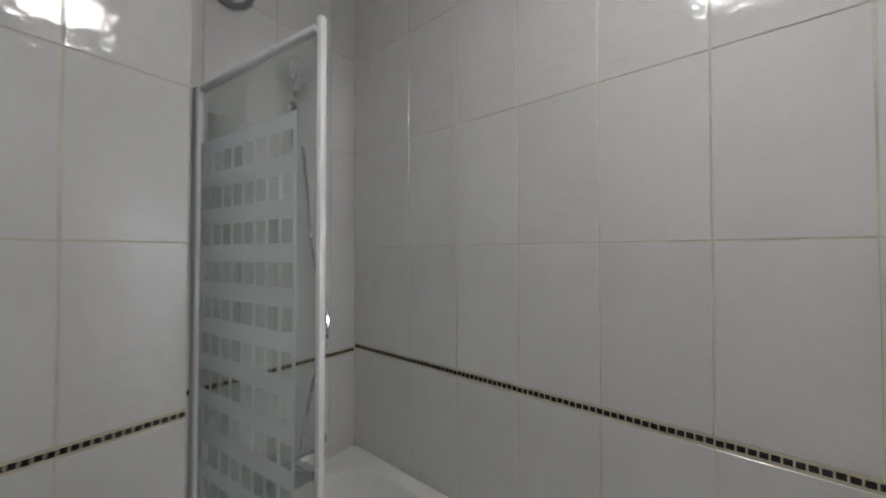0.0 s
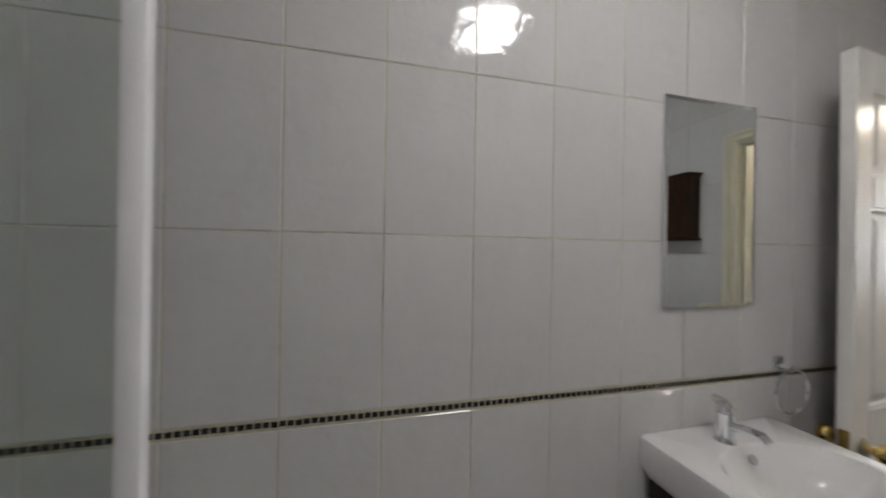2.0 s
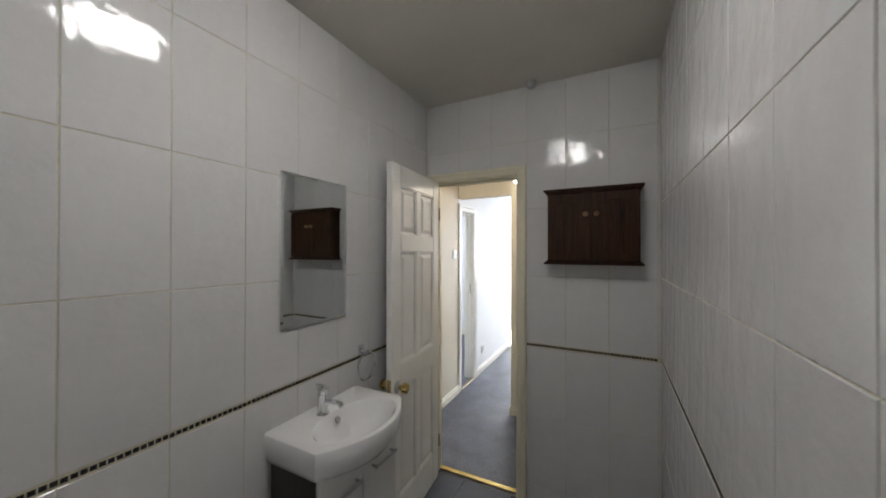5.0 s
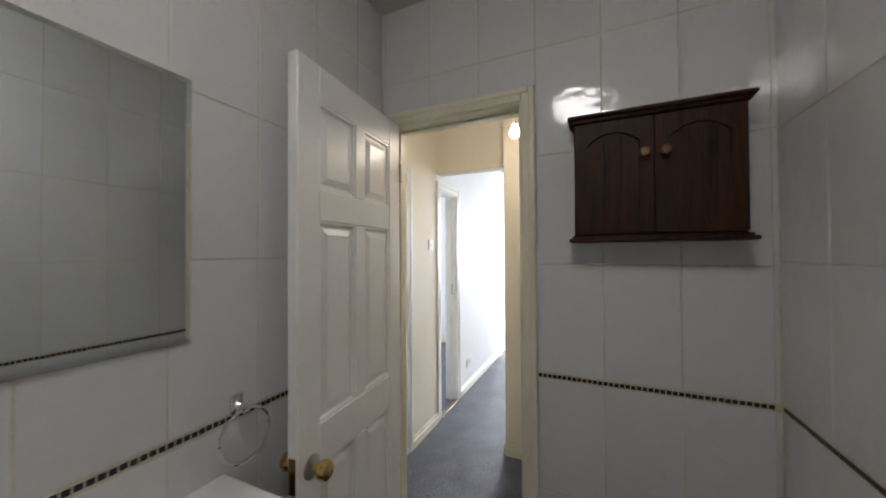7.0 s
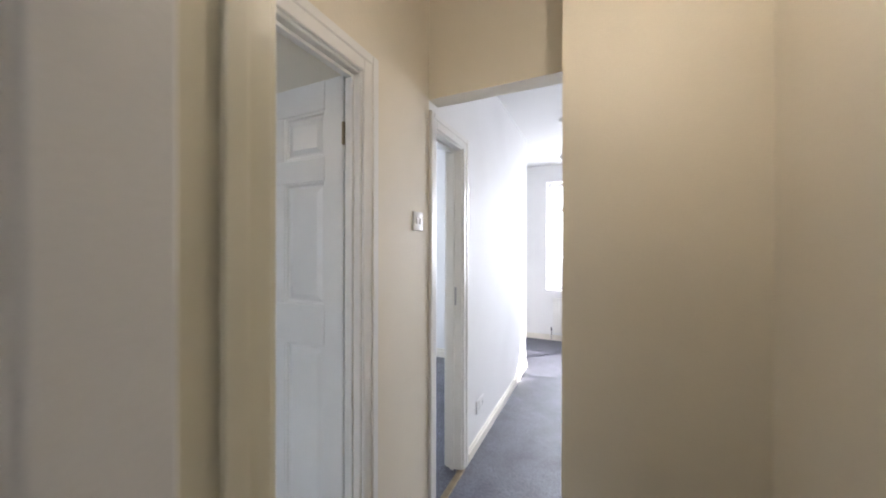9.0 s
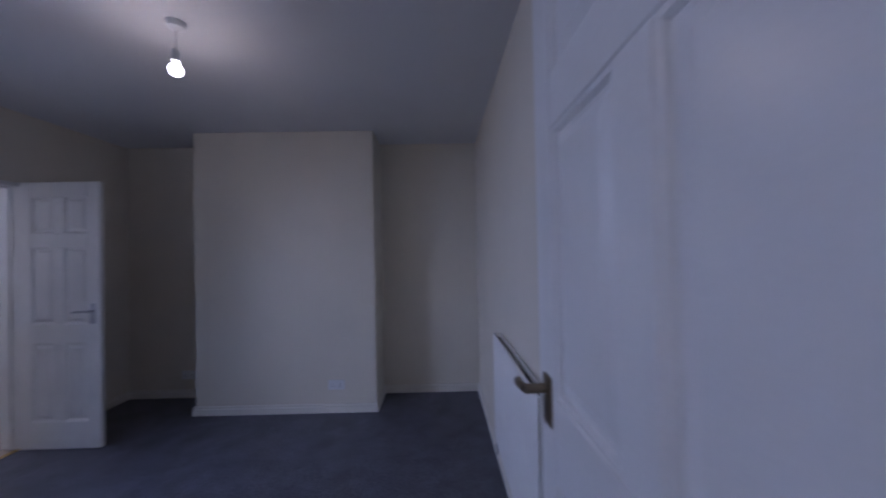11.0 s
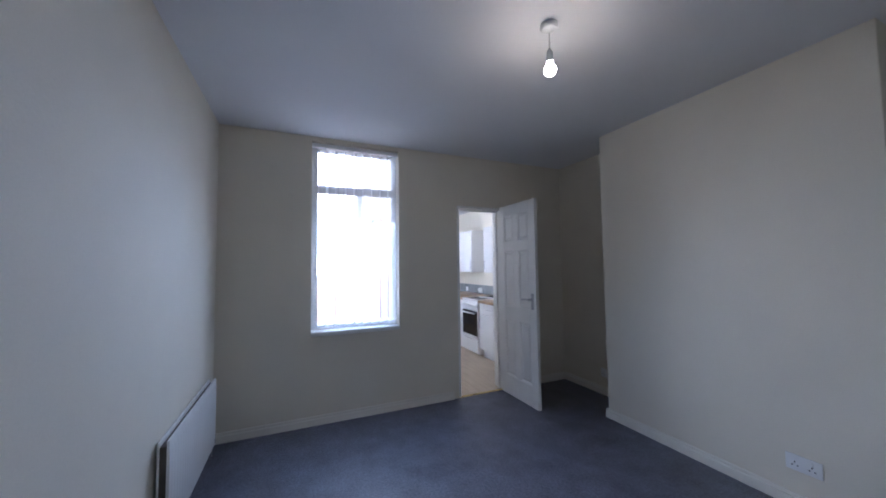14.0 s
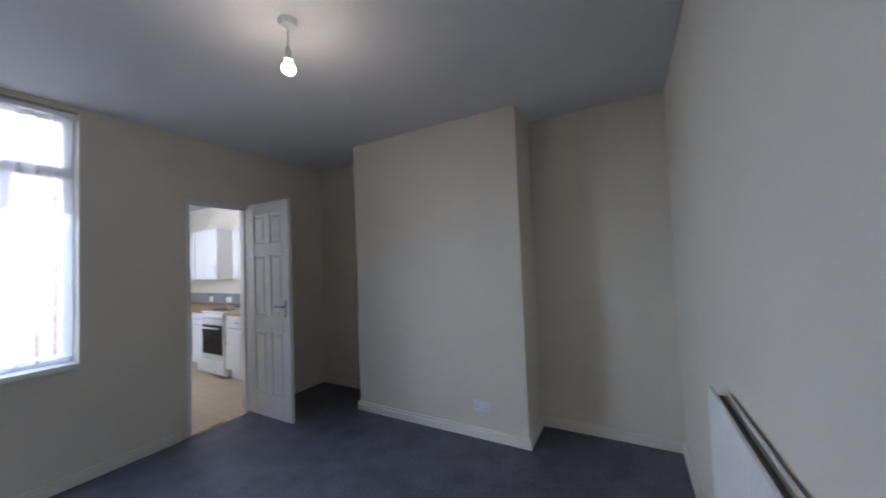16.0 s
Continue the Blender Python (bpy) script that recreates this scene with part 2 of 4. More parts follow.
def lathe(bm, profile, m=Matrix(), n=24):
    """A turned shape about z from (radius, height) pairs."""
    rings = [[bm.verts.new(m @ Vector((r * math.cos(2 * math.pi * i / n), r * math.sin(2 * math.pi * i / n), z))) for i in range(n)] for r, z in profile]
    for a, b in zip(rings, rings[1:]):
        for i in range(n):
            bm.faces.new((a[i], a[(i + 1) % n], b[(i + 1) % n], b[i]))
    bm.faces.new(rings[0][::-1]), bm.faces.new(rings[-1])
    return bm


def tube(bm, pts, r, n=10, closed=False):
    """A round tube along points."""
    pts = [Vector(p) for p in pts]
    rings, k = [], len(pts)
    up = Vector((0.013, 0.021, 1)).normalized()
    for i, p in enumerate(pts):
        a, b = pts[(i - 1) % k] if closed or i else p, pts[(i + 1) % k] if closed or i < k - 1 else p
        d = (b - a).normalized()
        s = d.cross(up)
        if s.length < 0.05:
            s = d.cross(Vector((1, 0, 0)))
        s.normalize()
        t = s.cross(d)
        rings.append([bm.verts.new(p + r * (math.cos(2 * math.pi * j / n) * s + math.sin(2 * math.pi * j / n) * t)) for j in range(n)])
    for i in range(k if closed else k - 1):
        a, b = rings[i], rings[(i + 1) % k]
        for j in range(n):
            bm.faces.new((a[j], a[(j + 1) % n], b[(j + 1) % n], b[j]))
    if not closed:
        bm.faces.new(rings[0][::-1]), bm.faces.new(rings[-1])
    return bm


def loft(loops, cap_first=True, cap_last=True):
    """A skin over loops of equal length."""
    bm = bmesh.new()
    rings = [[bm.verts.new(p) for p in lp] for lp in loops]
    n = len(loops[0])
    for a, b in zip(rings, rings[1:]):
        for i in range(n):
            bm.faces.new((a[i], a[(i + 1) % n], b[(i + 1) % n], b[i]))
    if cap_first:
        bm.faces.new(rings[0][::-1])
    if cap_last:
        bm.faces.new(rings[-1])
    return bm


def rounded(x0, x1, y0, y1, r, z, n=6):
    """A rounded rectangle at height z, anticlockwise."""
    pts = []
    for cx, cy, a0 in ((x1 - r, y1 - r, 0), (x0 + r, y1 - r, 90), (x0 + r, y0 + r, 180), (x1 - r, y0 + r, 270)):
        for i in range(n + 1):
            a = radians(a0 + 90 * i / n)
            pts.append(Vector((cx + r * math.cos(a), cy + r * math.sin(a), z)))
    return pts


def mesh(name, bm, mat, smooth=None):
    bmesh.ops.recalc_face_normals(bm, faces=bm.faces)
    me = bpy.data.meshes.new(name)
    bm.to_mesh(me)
    bm.free()
    me.materials.append(mat)
    if smooth:
        me.polygons.foreach_set("use_smooth", [True] * len(me.polygons))
        me.set_sharp_from_angle(angle=radians(smooth))
    return me


def part(name, bm, mat, parent, label="", smooth=35, m=None):
    """One mesh object under a thing or part, in the parent's space."""
    ob = new(name, mesh(name, bm, mat, smooth))
    ob.parent = parent
    if m is not None:
        ob.matrix_basis = m
    return tagged(ob, label) if label else ob


def thing(name, m, label, category, group=""):
    ob = new(name)
    ob.empty_display_size = 0.1
    ob.matrix_basis = m
    return tagged(ob, label, category, group)


def single(name, bm, mat, label, category, m=None, smooth=35, group="", kind=""):
    ob = new(name, mesh(name, bm, mat, smooth))
    if m is not None:
        ob.matrix_basis = m
    return tagged(ob, label, category, group, kind)


def structure(name, bm, mat, label, category, smooth=None):
    return single(name, bm, mat, label, category, smooth=smooth, kind="structure")


def pierced(axis, at, thick, u0, u1, z0, z1, holes=()):
    """A wall slab with rectangular openings. axis: the wall's normal; it fills at to at + thick; holes: (u0, u1, z0, z1)."""
    bm = bmesh.new()
    us = sorted({u0, u1, *[h[0] for h in holes], *[h[1] for h in holes]})
    for a, b in zip(us, us[1:]):
        zs = [z0]
        for h in sorted((h for h in holes if h[0] <= a and h[1] >= b), key=lambda h: h[2]):
            zs += [h[2], h[3]]
        zs.append(z1)
        for c, d in zip(zs[::2], zs[1::2]):
            if d - c > 1e-4:
                lo, hi = ((at, a, c), (at + thick, b, d)) if axis == "x" else ((a, at, c), (b, at + thick, d))
                bm_box(bm, [min(p, q) for p, q in zip(lo, hi)], [max(p, q) for p, q in zip(lo, hi)])
    bmesh.ops.remove_doubles(bm, verts=bm.verts, dist=1e-5)
    seen = {}
    for f in bm.faces:
        seen.setdefault(tuple(round(c, 4) for c in f.calc_center_median()), []).append(f)
    bmesh.ops.delete(bm, geom=[f for fs in seen.values() if len(fs) > 1 for f in fs], context="FACES")
    return bm

# ================= structure =================
XW, XB, YR, ZC = -2.70, -2.55, -1.358, 2.51        # bathroom: recess, boxed part, far side, ceiling
LOB_Y, LIV_S, LIV_W = 0.34, 0.40, 0.29                          # lobby face and living-room face of the party wall
LW, LE, LN, CH = -2.55, 0.95, 3.795, 3.40          # living room: west, east, north, chimney face
H = 2.515

structure("floor", box((-2.75, -3.0, -0.2), (5.2, 3.95, 0)), M_CONCRETE, "plain solid subfloor under carpet and tiles", "floor")

# walls of the bathroom
wall_mirror = structure("wall_bath_north", box((-2.85, 0.002, 0), (0.1, LIV_W, 2.6)), M_GROUT, "tiled bathroom wall behind the basin", "wall")
wall_door = structure("wall_bath_east", pierced("x", 0.002, 0.098, -1.46, 0.006, 0, 2.6, [(-0.65, -0.03, 0, 2.01)]), M_GROUT, "tiled bathroom wall around the door", "wall")
wall_right = structure("wall_bath_south", box((-2.85, YR - 0.1, 0), (0.002, YR - 0.002, 2.6)), M_GROUT, "glossy tiled bathroom wall", "wall")
wall_west = structure("wall_bath_west", box((-2.85, -0.63, 0), (XW - 0.002, 0.002, 2.6)), M_GROUT, "tiled wall at the tap end of the bath", "wall")
wall_box = structure("wall_bath_boxed", box((-2.85, YR - 0.006, 0), (XB - 0.002, -0.63, 2.6)), M_GROUT, "tiled boxed-out wall beside the bath", "wall")
structure("ceiling_bath", box((-2.85, YR - 0.1, ZC), (0.1, 0.006, 2.6)), M_BCEIL, "dull off-white painted bathroom ceiling", "ceiling")

# lobby and hall
structure("wall_lobby_north", pierced("y", LOB_Y, LIV_S - LOB_Y, 0.1, 1.28, 0, 2.6, [(0.25, 0.79, 0, 2.0)]), M_LOBBY, "cream painted lobby wall with doorway", "wall")
structure("wall_lobby_west_skin", pierced("x", 0.1, 0.012, -0.85, LOB_Y, 0, 2.6, [(-0.65, -0.03, 0, 2.01)]), M_LOBBY, "cream painted lobby side of bathroom wall", "wall")
structure("wall_lobby_pier", box((1.06, -0.95, 0), (1.38, -0.296, 2.6)), M_LOBBY, "cream painted projecting pier in lobby", "wall")
structure("wall_lobby_south", box((0.1, -0.95, 0), (1.06, -0.85, 2.6)), M_LOBBY, "cream painted lobby wall", "wall")
structure("lintel_lobby", box((1.28, -0.296, 2.09), (1.38, LOB_Y, 2.6)), M_LOBBY, "cream painted lintel over the hall opening", "lintel")
structure("ceiling_lobby", box((0.1, -0.95, 2.6), (1.38, LIV_S, 2.7)), M_CEIL, "white painted lobby ceiling", "ceiling")
HY = 0.345
structure("wall_hall_north", pierced("y", HY, 0.1, 1.28, 3.70, 0, 2.6, [(1.33, 1.745, 0, 1.99)]), M_HALL, "white painted hall wall with doorway", "wall")
structure("wall_hall_south", box((1.38, -3.1, 0), (1.48, -0.95, 2.6)), M_HALL, "white painted wall", "wall")
structure("wall_front_south", box((1.38, -3.1, 0), (5.2, -3.0, 2.6)), M_HALL, "white painted wall", "wall")
structure("wall_front_east", pierced("x", 5.0, 0.2, -3.0, 1.4, 0, 2.6, [(-1.7, 0.3, 0.75, 2.35)]), M_HALL, "white painted wall with front window", "wall")
structure("wall_front_north", box((3.70, 1.3, 0), (5.0, 1.4, 2.6)), M_HALL, "white painted wall", "wall")
structure("wall_front_west", box((3.60, HY + 0.1, 0), (3.70, 4.0, 2.6)), M_HALL, "white painted wall", "wall")
structure("ceiling_hall", box((1.38, -3.1, 2.6), (5.2, 4.0, 2.7)), M_CEIL, "white painted hall ceiling", "ceiling")
# opening assumed, cut for the side room's fill lamp
structure("wall_side_north", pierced("y", 3.85, 0.15, LE + 0.1, 3.60, 0, 2.6, [(1.7, 2.9, 0.9, 2.2)]), M_HALL, "white painted wall with an added, unseen window opening", "wall")

# living room
structure("wall_living_south_return", box((1.05, LIV_S - 0.0, 0), (1.28, LIV_S + 0.1, 2.6)), M_WALL, "painted wall", "wall")
structure("wall_living_east", box((LE, LIV_S, 0), (LE + 0.1, 4.0, 2.6)), M_WALL, "magnolia painted living-room wall", "wall")
structure("wall_living_south", bm_box(box((LW, LIV_W, 0), (0.1, LIV_W + 0.004, H)), (0.0965, LIV_S, 0), (0.186, LIV_S + 0.004, H)), M_WALL, "magnolia painted living-room wall", "wall")
structure("wall_living_north", box((LW - 0.16, LN, 0), (LE, LN + 0.15, 2.6)), M_WALL, "magnolia painted alcove wall", "wall")
structure("wall_chimney_breast", box((-1.61, CH, 0), (-0.01, LN, H), 0.006, 2), M_WALL, "magnolia painted chimney breast", "chimney breast")
structure("wall_living_west", pierced("x", LW, -0.16, LIV_W - 0.1, LN, 0, 2.6, [(0.99, 1.776, 0.76, 2.475), (2.40, 2.955, 0, 1.985)]), M_WALL, "magnolia painted wall with window and kitchen doorway", "wall")
structure("ceiling_living", bm_box(box((LW, LIV_S, H), (LE, LN, 2.6)), (LW, LIV_W, H), (0.1, LIV_S, 2.6)), M_CEIL, "white painted living-room ceiling", "ceiling")

# kitchen shell
structure("floor_kitchen", box((-6.6, 2.0, -0.2), (-2.562, 4.05, 0.004)), M_VINYL, "pale oak effect vinyl kitchen floor", "floor")
structure("wall_kitchen_north", box((-6.6, 3.95, 0), (LW - 0.16, 4.05, 2.6)), M_KITCHEN, "cream painted kitchen wall", "wall")
structure("wall_kitchen_west", box((-6.6, 2.1, 0), (-6.5, 3.95, 2.6)), M_KITCHEN, "cream painted kitchen wall", "wall")
wall_yard = structure("wall_kitchen_south", pierced("y", 2.0, 0.1, -6.6, LW - 0.16, 0, 2.7, [(-5.05, -4.45, 1.0, 2.1)]), M_KITCHEN, "kitchen wall with window to the yard", "wall")
structure("ceiling_kitchen", box((-6.6, 2.1, 2.4), (LW - 0.16, 3.95, 2.5)), M_CEIL, "white painted kitchen ceiling", "ceiling")

# carpets and bathroom floor base
def carpet(name, pieces, label):
    bm = bmesh.new()
    for lo, hi in pieces:
        bm_box(bm, (*lo, 0.0), (*hi, 0.012))
    return structure(name, bm, M_CARPET, label, "carpet")


carpet("floor_carpet_living", [((LW - 0.012, LIV_S), (LE, LN)), ((LW - 0.012, LIV_W), (0.1, LIV_S))], "dark slate-blue fitted carpet with faint wear")
carpet("floor_carpet_hall", [((0.1, -0.85), (1.06, LOB_Y)), ((1.06, -0.296), (1.38, LOB_Y)), ((1.38, -3.0), (5.0, HY)), ((3.7, HY), (5.0, 1.3)), ((0.25, LOB_Y), (0.79, LIV_S))], "dark grey-blue hall carpet, slightly soiled")
carpet("floor_carpet_side", [((1.05, HY + 0.1), (3.6, 3.85)), ((1.33, HY), (1.745, HY + 0.1))], "dark grey-blue carpet in the side room")
single("threshold_strip", box((0.075, -0.65, 0.012), (0.108, -0.03, 0.02), 0.003), M_BRASS, "brass threshold strip between tiles and carpet", "threshold")
single("threshold_strip", box((1.33, HY - 0.02, 0.012), (1.745, HY + 0.02, 0.02), 0.003), M_OLDBRASS, "brass threshold strip in side doorway", "threshold")
single("threshold_strip", box((LW - 0.03, 2.40, 0.012), (LW + 0.006, 2.955, 0.017), 0.002), M_BRASS, "metal threshold strip at kitchen doorway", "threshold")


# skirtings
def skirting(pts, side, h=0.09, mat=M_SKIRT):
    """A two-step skirting board from p to q; side: unit vector into the room."""
    (x0, y0), (x1, y1) = pts
    sx, sy = side
    bm = bmesh.new()
    for t, z0, z1 in ((0.018, 0.004, h * 0.74), (0.011, h * 0.74, h)):
        lo = (min(x0, x1, x0 + sx * t, x1 + sx * t), min(y0, y1, y0 + sy * t, y1 + sy * t), z0)
        hi = (max(x0, x1, x0 + sx * t, x1 + sx * t), max(y0, y1, y0 + sy * t, y1 + sy * t), z1)
        bm_box(bm, lo, hi, 0.003)
    return structure("baseboard", bm, mat, "off-white gloss moulded skirting board", "skirting board")


skirting(((LW, LIV_W + 0.004), (LW, 2.345)), (1, 0))
skirting(((LW, 3.01), (LW, LN)), (1, 0))
skirting(((LW, LN), (-1.61, LN)), (0, -1))
skirting(((-0.01, LN), (LE, LN)), (0, -1))
skirting(((-1.61, CH), (-0.01, CH)), (0, -1))
skirting(((-1.61, CH - 0.018), (-1.61, LN)), (-1, 0))
skirting(((-0.01, CH - 0.018), (-0.01, LN)), (1, 0))
skirting(((LE, LIV_S), (LE, LN)), (-1, 0))
skirting(((LW, LIV_W + 0.004), (0.1, LIV_W + 0.004)), (0, 1))
skirting(((0.85, LOB_Y), (1.28, LOB_Y)), (0, -1), 0.09, M_CREAMG)
skirting(((1.06, -0.85), (1.06, -0.296)), (-1, 0), 0.09, M_CREAMG)
skirting(((1.06, -0.296), (1.38, -0.296)), (0, 1), 0.09, M_CREAMG)
skirting(((1.81, HY), (3.70, HY)), (0, -1), 0.09)
skirting(((5.0, -3.0), (5.0, 1.3)), (-1, 0), 0.09)
skirting(((1.05, 3.85), (3.6, 3.85)), (0, -1), 0.12)
skirting(((3.6, HY + 0.1), (3.6, 3.85)), (-1, 0), 0.12)


# door linings and architraves
def door_frame(name, axis, at, thick, u0, u1, z1, mat, label, arch=0.058, faces=(True, True), lining=0.028):
    """Lining, stops and architraves round an opening u0..u1, z1 high, in a wall that fills at..at+thick."""
    root = tagged(new(name), label, "door frame", kind="structure")

    def piece(n, a, b, c, d, lo, hi, bev=0.004):
        p, q = ((lo, a, c), (hi, b, d)) if axis == "x" else ((a, lo, c), (b, hi, d))
        part(n, box(p, q, bev), mat, root)
    l, r = at - 0.003, at + thick + 0.003
    piece("lining", u0, u0 + lining, 0.013, z1, l, r)
    piece("lining", u1 - lining, u1, 0.013, z1, l, r)
    piece("head_lining", u0 + lining, u1 - lining, z1 - lining, z1, l, r)
    mid = (l + r) / 2
    for a, b, c, d in ((u0 + lining, u0 + lining + 0.012, 0.013, z1 - lining), (u1 - lining - 0.012, u1 - lining, 0.013, z1 - lining), (u0 + lining + 0.012, u1 - lining - 0.012, z1 - lining - 0.012, z1 - lining)):
        piece("door_stop", a, b, c, d, mid - 0.006, mid + 0.02, 0.002)
    for on, lo, hi in ((faces[0], l - 0.012, l), (faces[1], r, r + 0.012)):
        if on:
            for k, (ins, add) in enumerate(((0.008, 0.0), (arch * 0.55, 0.006))):
                a, b = (lo - add, hi - add if k else hi) if lo < mid else (lo + add if k else lo, hi + add)
                w = arch - (0.0 if k == 0 else arch * 0.55)
                piece("architrave", u0 - arch + 0.02, u0 + 0.02 - (arch - w), 0.013, z1 + arch - 0.02, a, b)
                piece("architrave", u1 - 0.02 + (arch - w), u1 + arch - 0.02, 0.013, z1 + arch - 0.02, a, b)
                piece("architrave", u0 + 0.02 - (arch - w), u1 - 0.02 + (arch - w), z1 - 0.02 + (arch - w), z1 + arch - 0.02, a, b)
    return root


door_frame("trim_bath_door", "x", 0.0, 0.112, -0.65, -0.03, 2.01, M_CREAMG, "yellowed gloss-painted bathroom door frame", 0.05)
door_frame("trim_living_door", "y", LOB_Y, LIV_S - LOB_Y, 0.25, 0.79, 2.0, M_GLOSS, "white gloss-painted door frame with chipped paint", 0.076)
door_frame("trim_side_door", "y", HY, 0.1, 1.33, 1.745, 1.99, M_GLOSS, "white gloss-painted side doorway frame", 0.07)
door_frame("trim_kitchen_door", "x", LW - 0.16, 0.16, 2.40, 2.955, 1.985, M_GLOSS, "white gloss-painted kitchen doorway lining", 0.05, (True, False))
single("strike_plate", box((1.7125, HY + 0.03, 1.02), (1.7168, HY + 0.052, 1.13), 0.001), M_STEEL, "steel lock strike plate on side door jamb", "strike plate")
single("strike_plate", box((0.278, LOB_Y + 0.045, 0.94), (0.2805, LOB_Y + 0.068, 1.06), 0.001), M_OLDBRASS, "worn brass strike plate on door jamb", "strike plate")


# six-panel doors
def six_panel_door(name, w, m, label, mat, h=1.97, thick=0.036, middle=(0.775, 0.915, 1.485, 1.585), mun=0.072):
    """A six-panel leaf: hinge edge on the z axis, width along x, centred on y = 0."""
    root = thing(name, m, label, "door")
    st = 0.088
    rails = [(0.0, 0.20), middle[:2], middle[2:], (h - 0.11, h)]
    t = thick / 2
    for a, b in ((0, st), (w - st, w)):
        part("stile", box((a, -t, 0), (b, t, h), 0.003), mat, root)
    for a, b in rails:
        part("rail", box((st, -t, a), (w - st, t, b), 0.003), mat, root)
    c = w / 2
    for (a, b), (d, e) in zip(rails, rails[1:]):
        part("muntin", box((c - mun / 2, -t, b), (c + mun / 2, t, d), 0.003), mat, root)
        for x0, x1 in ((st, c - mun / 2), (c + mun / 2, w - st)):
            steps = ((-0.0005, 0.0145), (0.007, 0.0135), (0.012, 0.006), (0.020, 0.006), (0.040, 0.0135))
            loops = []
            for s, order in ((-1, steps[::-1]), (1, steps)):
                for ins, y in order:
                    loops.append([Vector(p) for p in ((x0 + ins, s * y, b + ins), (x1 - ins, s * y, b + ins), (x1 - ins, s * y, d - ins), (x0 + ins, s * y, d - ins))])
            bm = loft(loops)
            part("panel", bm, mat, root, smooth=20)
    for z in (0.2, 1.72):
        part("hinge", cyl(bmesh.new(), (-0.004, t + 0.002, z), (-0.004, t + 0.002, z + 0.08), 0.006, n=10), M_OLDBRASS, root, "dull brass butt hinge")
    return root


def knob_set(door, x, z, t=0.018):
    for s in (-1, 1):
        mm = Matrix.Translation((x, s * t, z)) @ Matrix.Rotation(radians(-90 * s), 4, "X")
        k = part("door_knob", lathe(bmesh.new(), [(0.010, 0), (0.010, 0.018), (0.016, 0.024), (0.026, 0.034), (0.029, 0.046), (0.025, 0.058), (0.014, 0.064), (0.004, 0.066)], mm, 28), M_BRASS, door, "polished brass round knob")
        part("rose_plate", lathe(bmesh.new(), [(0.033, 0.0), (0.033, 0.003), (0.027, 0.007), (0.012, 0.009)], mm, 28), M_STEEL, k, "chrome rose plate")


def lever_set(door, x, z, mat, inward=-1, t=0.018, length=0.105, half=0.075):
    for s in (-1, 1):
        p = part("handle_plate", box((x - 0.02, min(s * t, s * (t + 0.006)), z - half), (x + 0.02, max(s * t, s * (t + 0.006)), z + half), 0.004, 2), mat, door)
        bm = cyl(bmesh.new(), (x, s * t, z + 0.02), (x, s * (t + 0.045), z + 0.02), 0.009, n=14)
        tube(bm, [(x, s * (t + 0.043), z + 0.02), (x + inward * length * 0.29, s * (t + 0.047), z + 0.021), (x + inward * length * 0.67, s * (t + 0.048), z + 0.019), (x + inward * length, s * (t + 0.044), z + 0.016)], 0.008)
        part("lever_handle", bm, mat, p)


bath_door = six_panel_door("door_bathroom", 0.60, pose(-0.004, -0.075, 0.016, 0, 0, 184.5), "open white six-panel door with brass knobs", M_GLOSS, middle=(0.775, 0.905, 1.505, 1.60), mun=0.058)
knob_set(bath_door, 0.545, 0.80)
part("latch_plate", box((0.5995, -0.012, 0.75), (0.602, 0.012, 0.85), 0.001), M_BRASS, bath_door)
living_door = six_panel_door("door_living", 0.66, pose(0.782, LIV_S + 0.016, 0.016, 0, 0, 90), "open white six-panel door folded towards the wall", M_GLOSS, middle=(0.99, 1.135, 1.60, 1.69))
lever_set(living_door, 0.605, 1.12, M_OLDBRASS, 1, length=0.05, half=0.045)
kitchen_door = six_panel_door("door_kitchen", 0.585, pose(LW + 0.012, 2.93, 0.016, 0, 0, 0.5), "open white six-panel kitchen door with metal lever", M_GLOSS)
lever_set(kitchen_door, 0.535, 0.99, M_STEEL)

# ================= bathroom things =================
def bathtub():
    x0, x1, y0, y1, z = XW + 0.004, -1.31, -0.66, -0.004, 0.575
    root = thing("bathtub", pose(0, 0, 0), "white acrylic bath fitted against the tiled walls", "bath")
    loops = [rounded(x0, x1, y0, y1, 0.03, z - 0.035), rounded(x0, x1, y0, y1, 0.03, z - 0.008), rounded(x0 + 0.008, x1 - 0.008, y0 + 0.008, y1 - 0.002, 0.03, z),
             rounded(x0 + 0.075, x1 - 0.075, y0 + 0.06, y1 - 0.06, 0.13, z), rounded(x0 + 0.088, x1 - 0.09, y0 + 0.07, y1 - 0.07, 0.13, z - 0.012),
             rounded(x0 + 0.13, x1 - 0.19, y0 + 0.11, y1 - 0.11, 0.12, z - 0.33), rounded(x0 + 0.19, x1 - 0.27, y0 + 0.16, y1 - 0.16, 0.09, z - 0.37)]
    part("tub", loft(loops, False, True), M_ACRYLIC, root, smooth=40)
    part("bath_panel", box((x0, y0 + 0.012, 0.004), (x1, y0 + 0.024, z - 0.034), 0.002), M_ACRYLIC, root)
    part("end_panel", box((x1 - 0.024, y0 + 0.026, 0.004), (x1 - 0.012, y1, z - 0.034), 0.002), M_ACRYLIC, root)
    part("waste", cyl(bmesh.new(), (x0 + 0.3, -0.33, z - 0.372), (x0 + 0.3, -0.33, z - 0.362), 0.03), M_CHROME, root, "chrome waste")
    return root


bathtub()


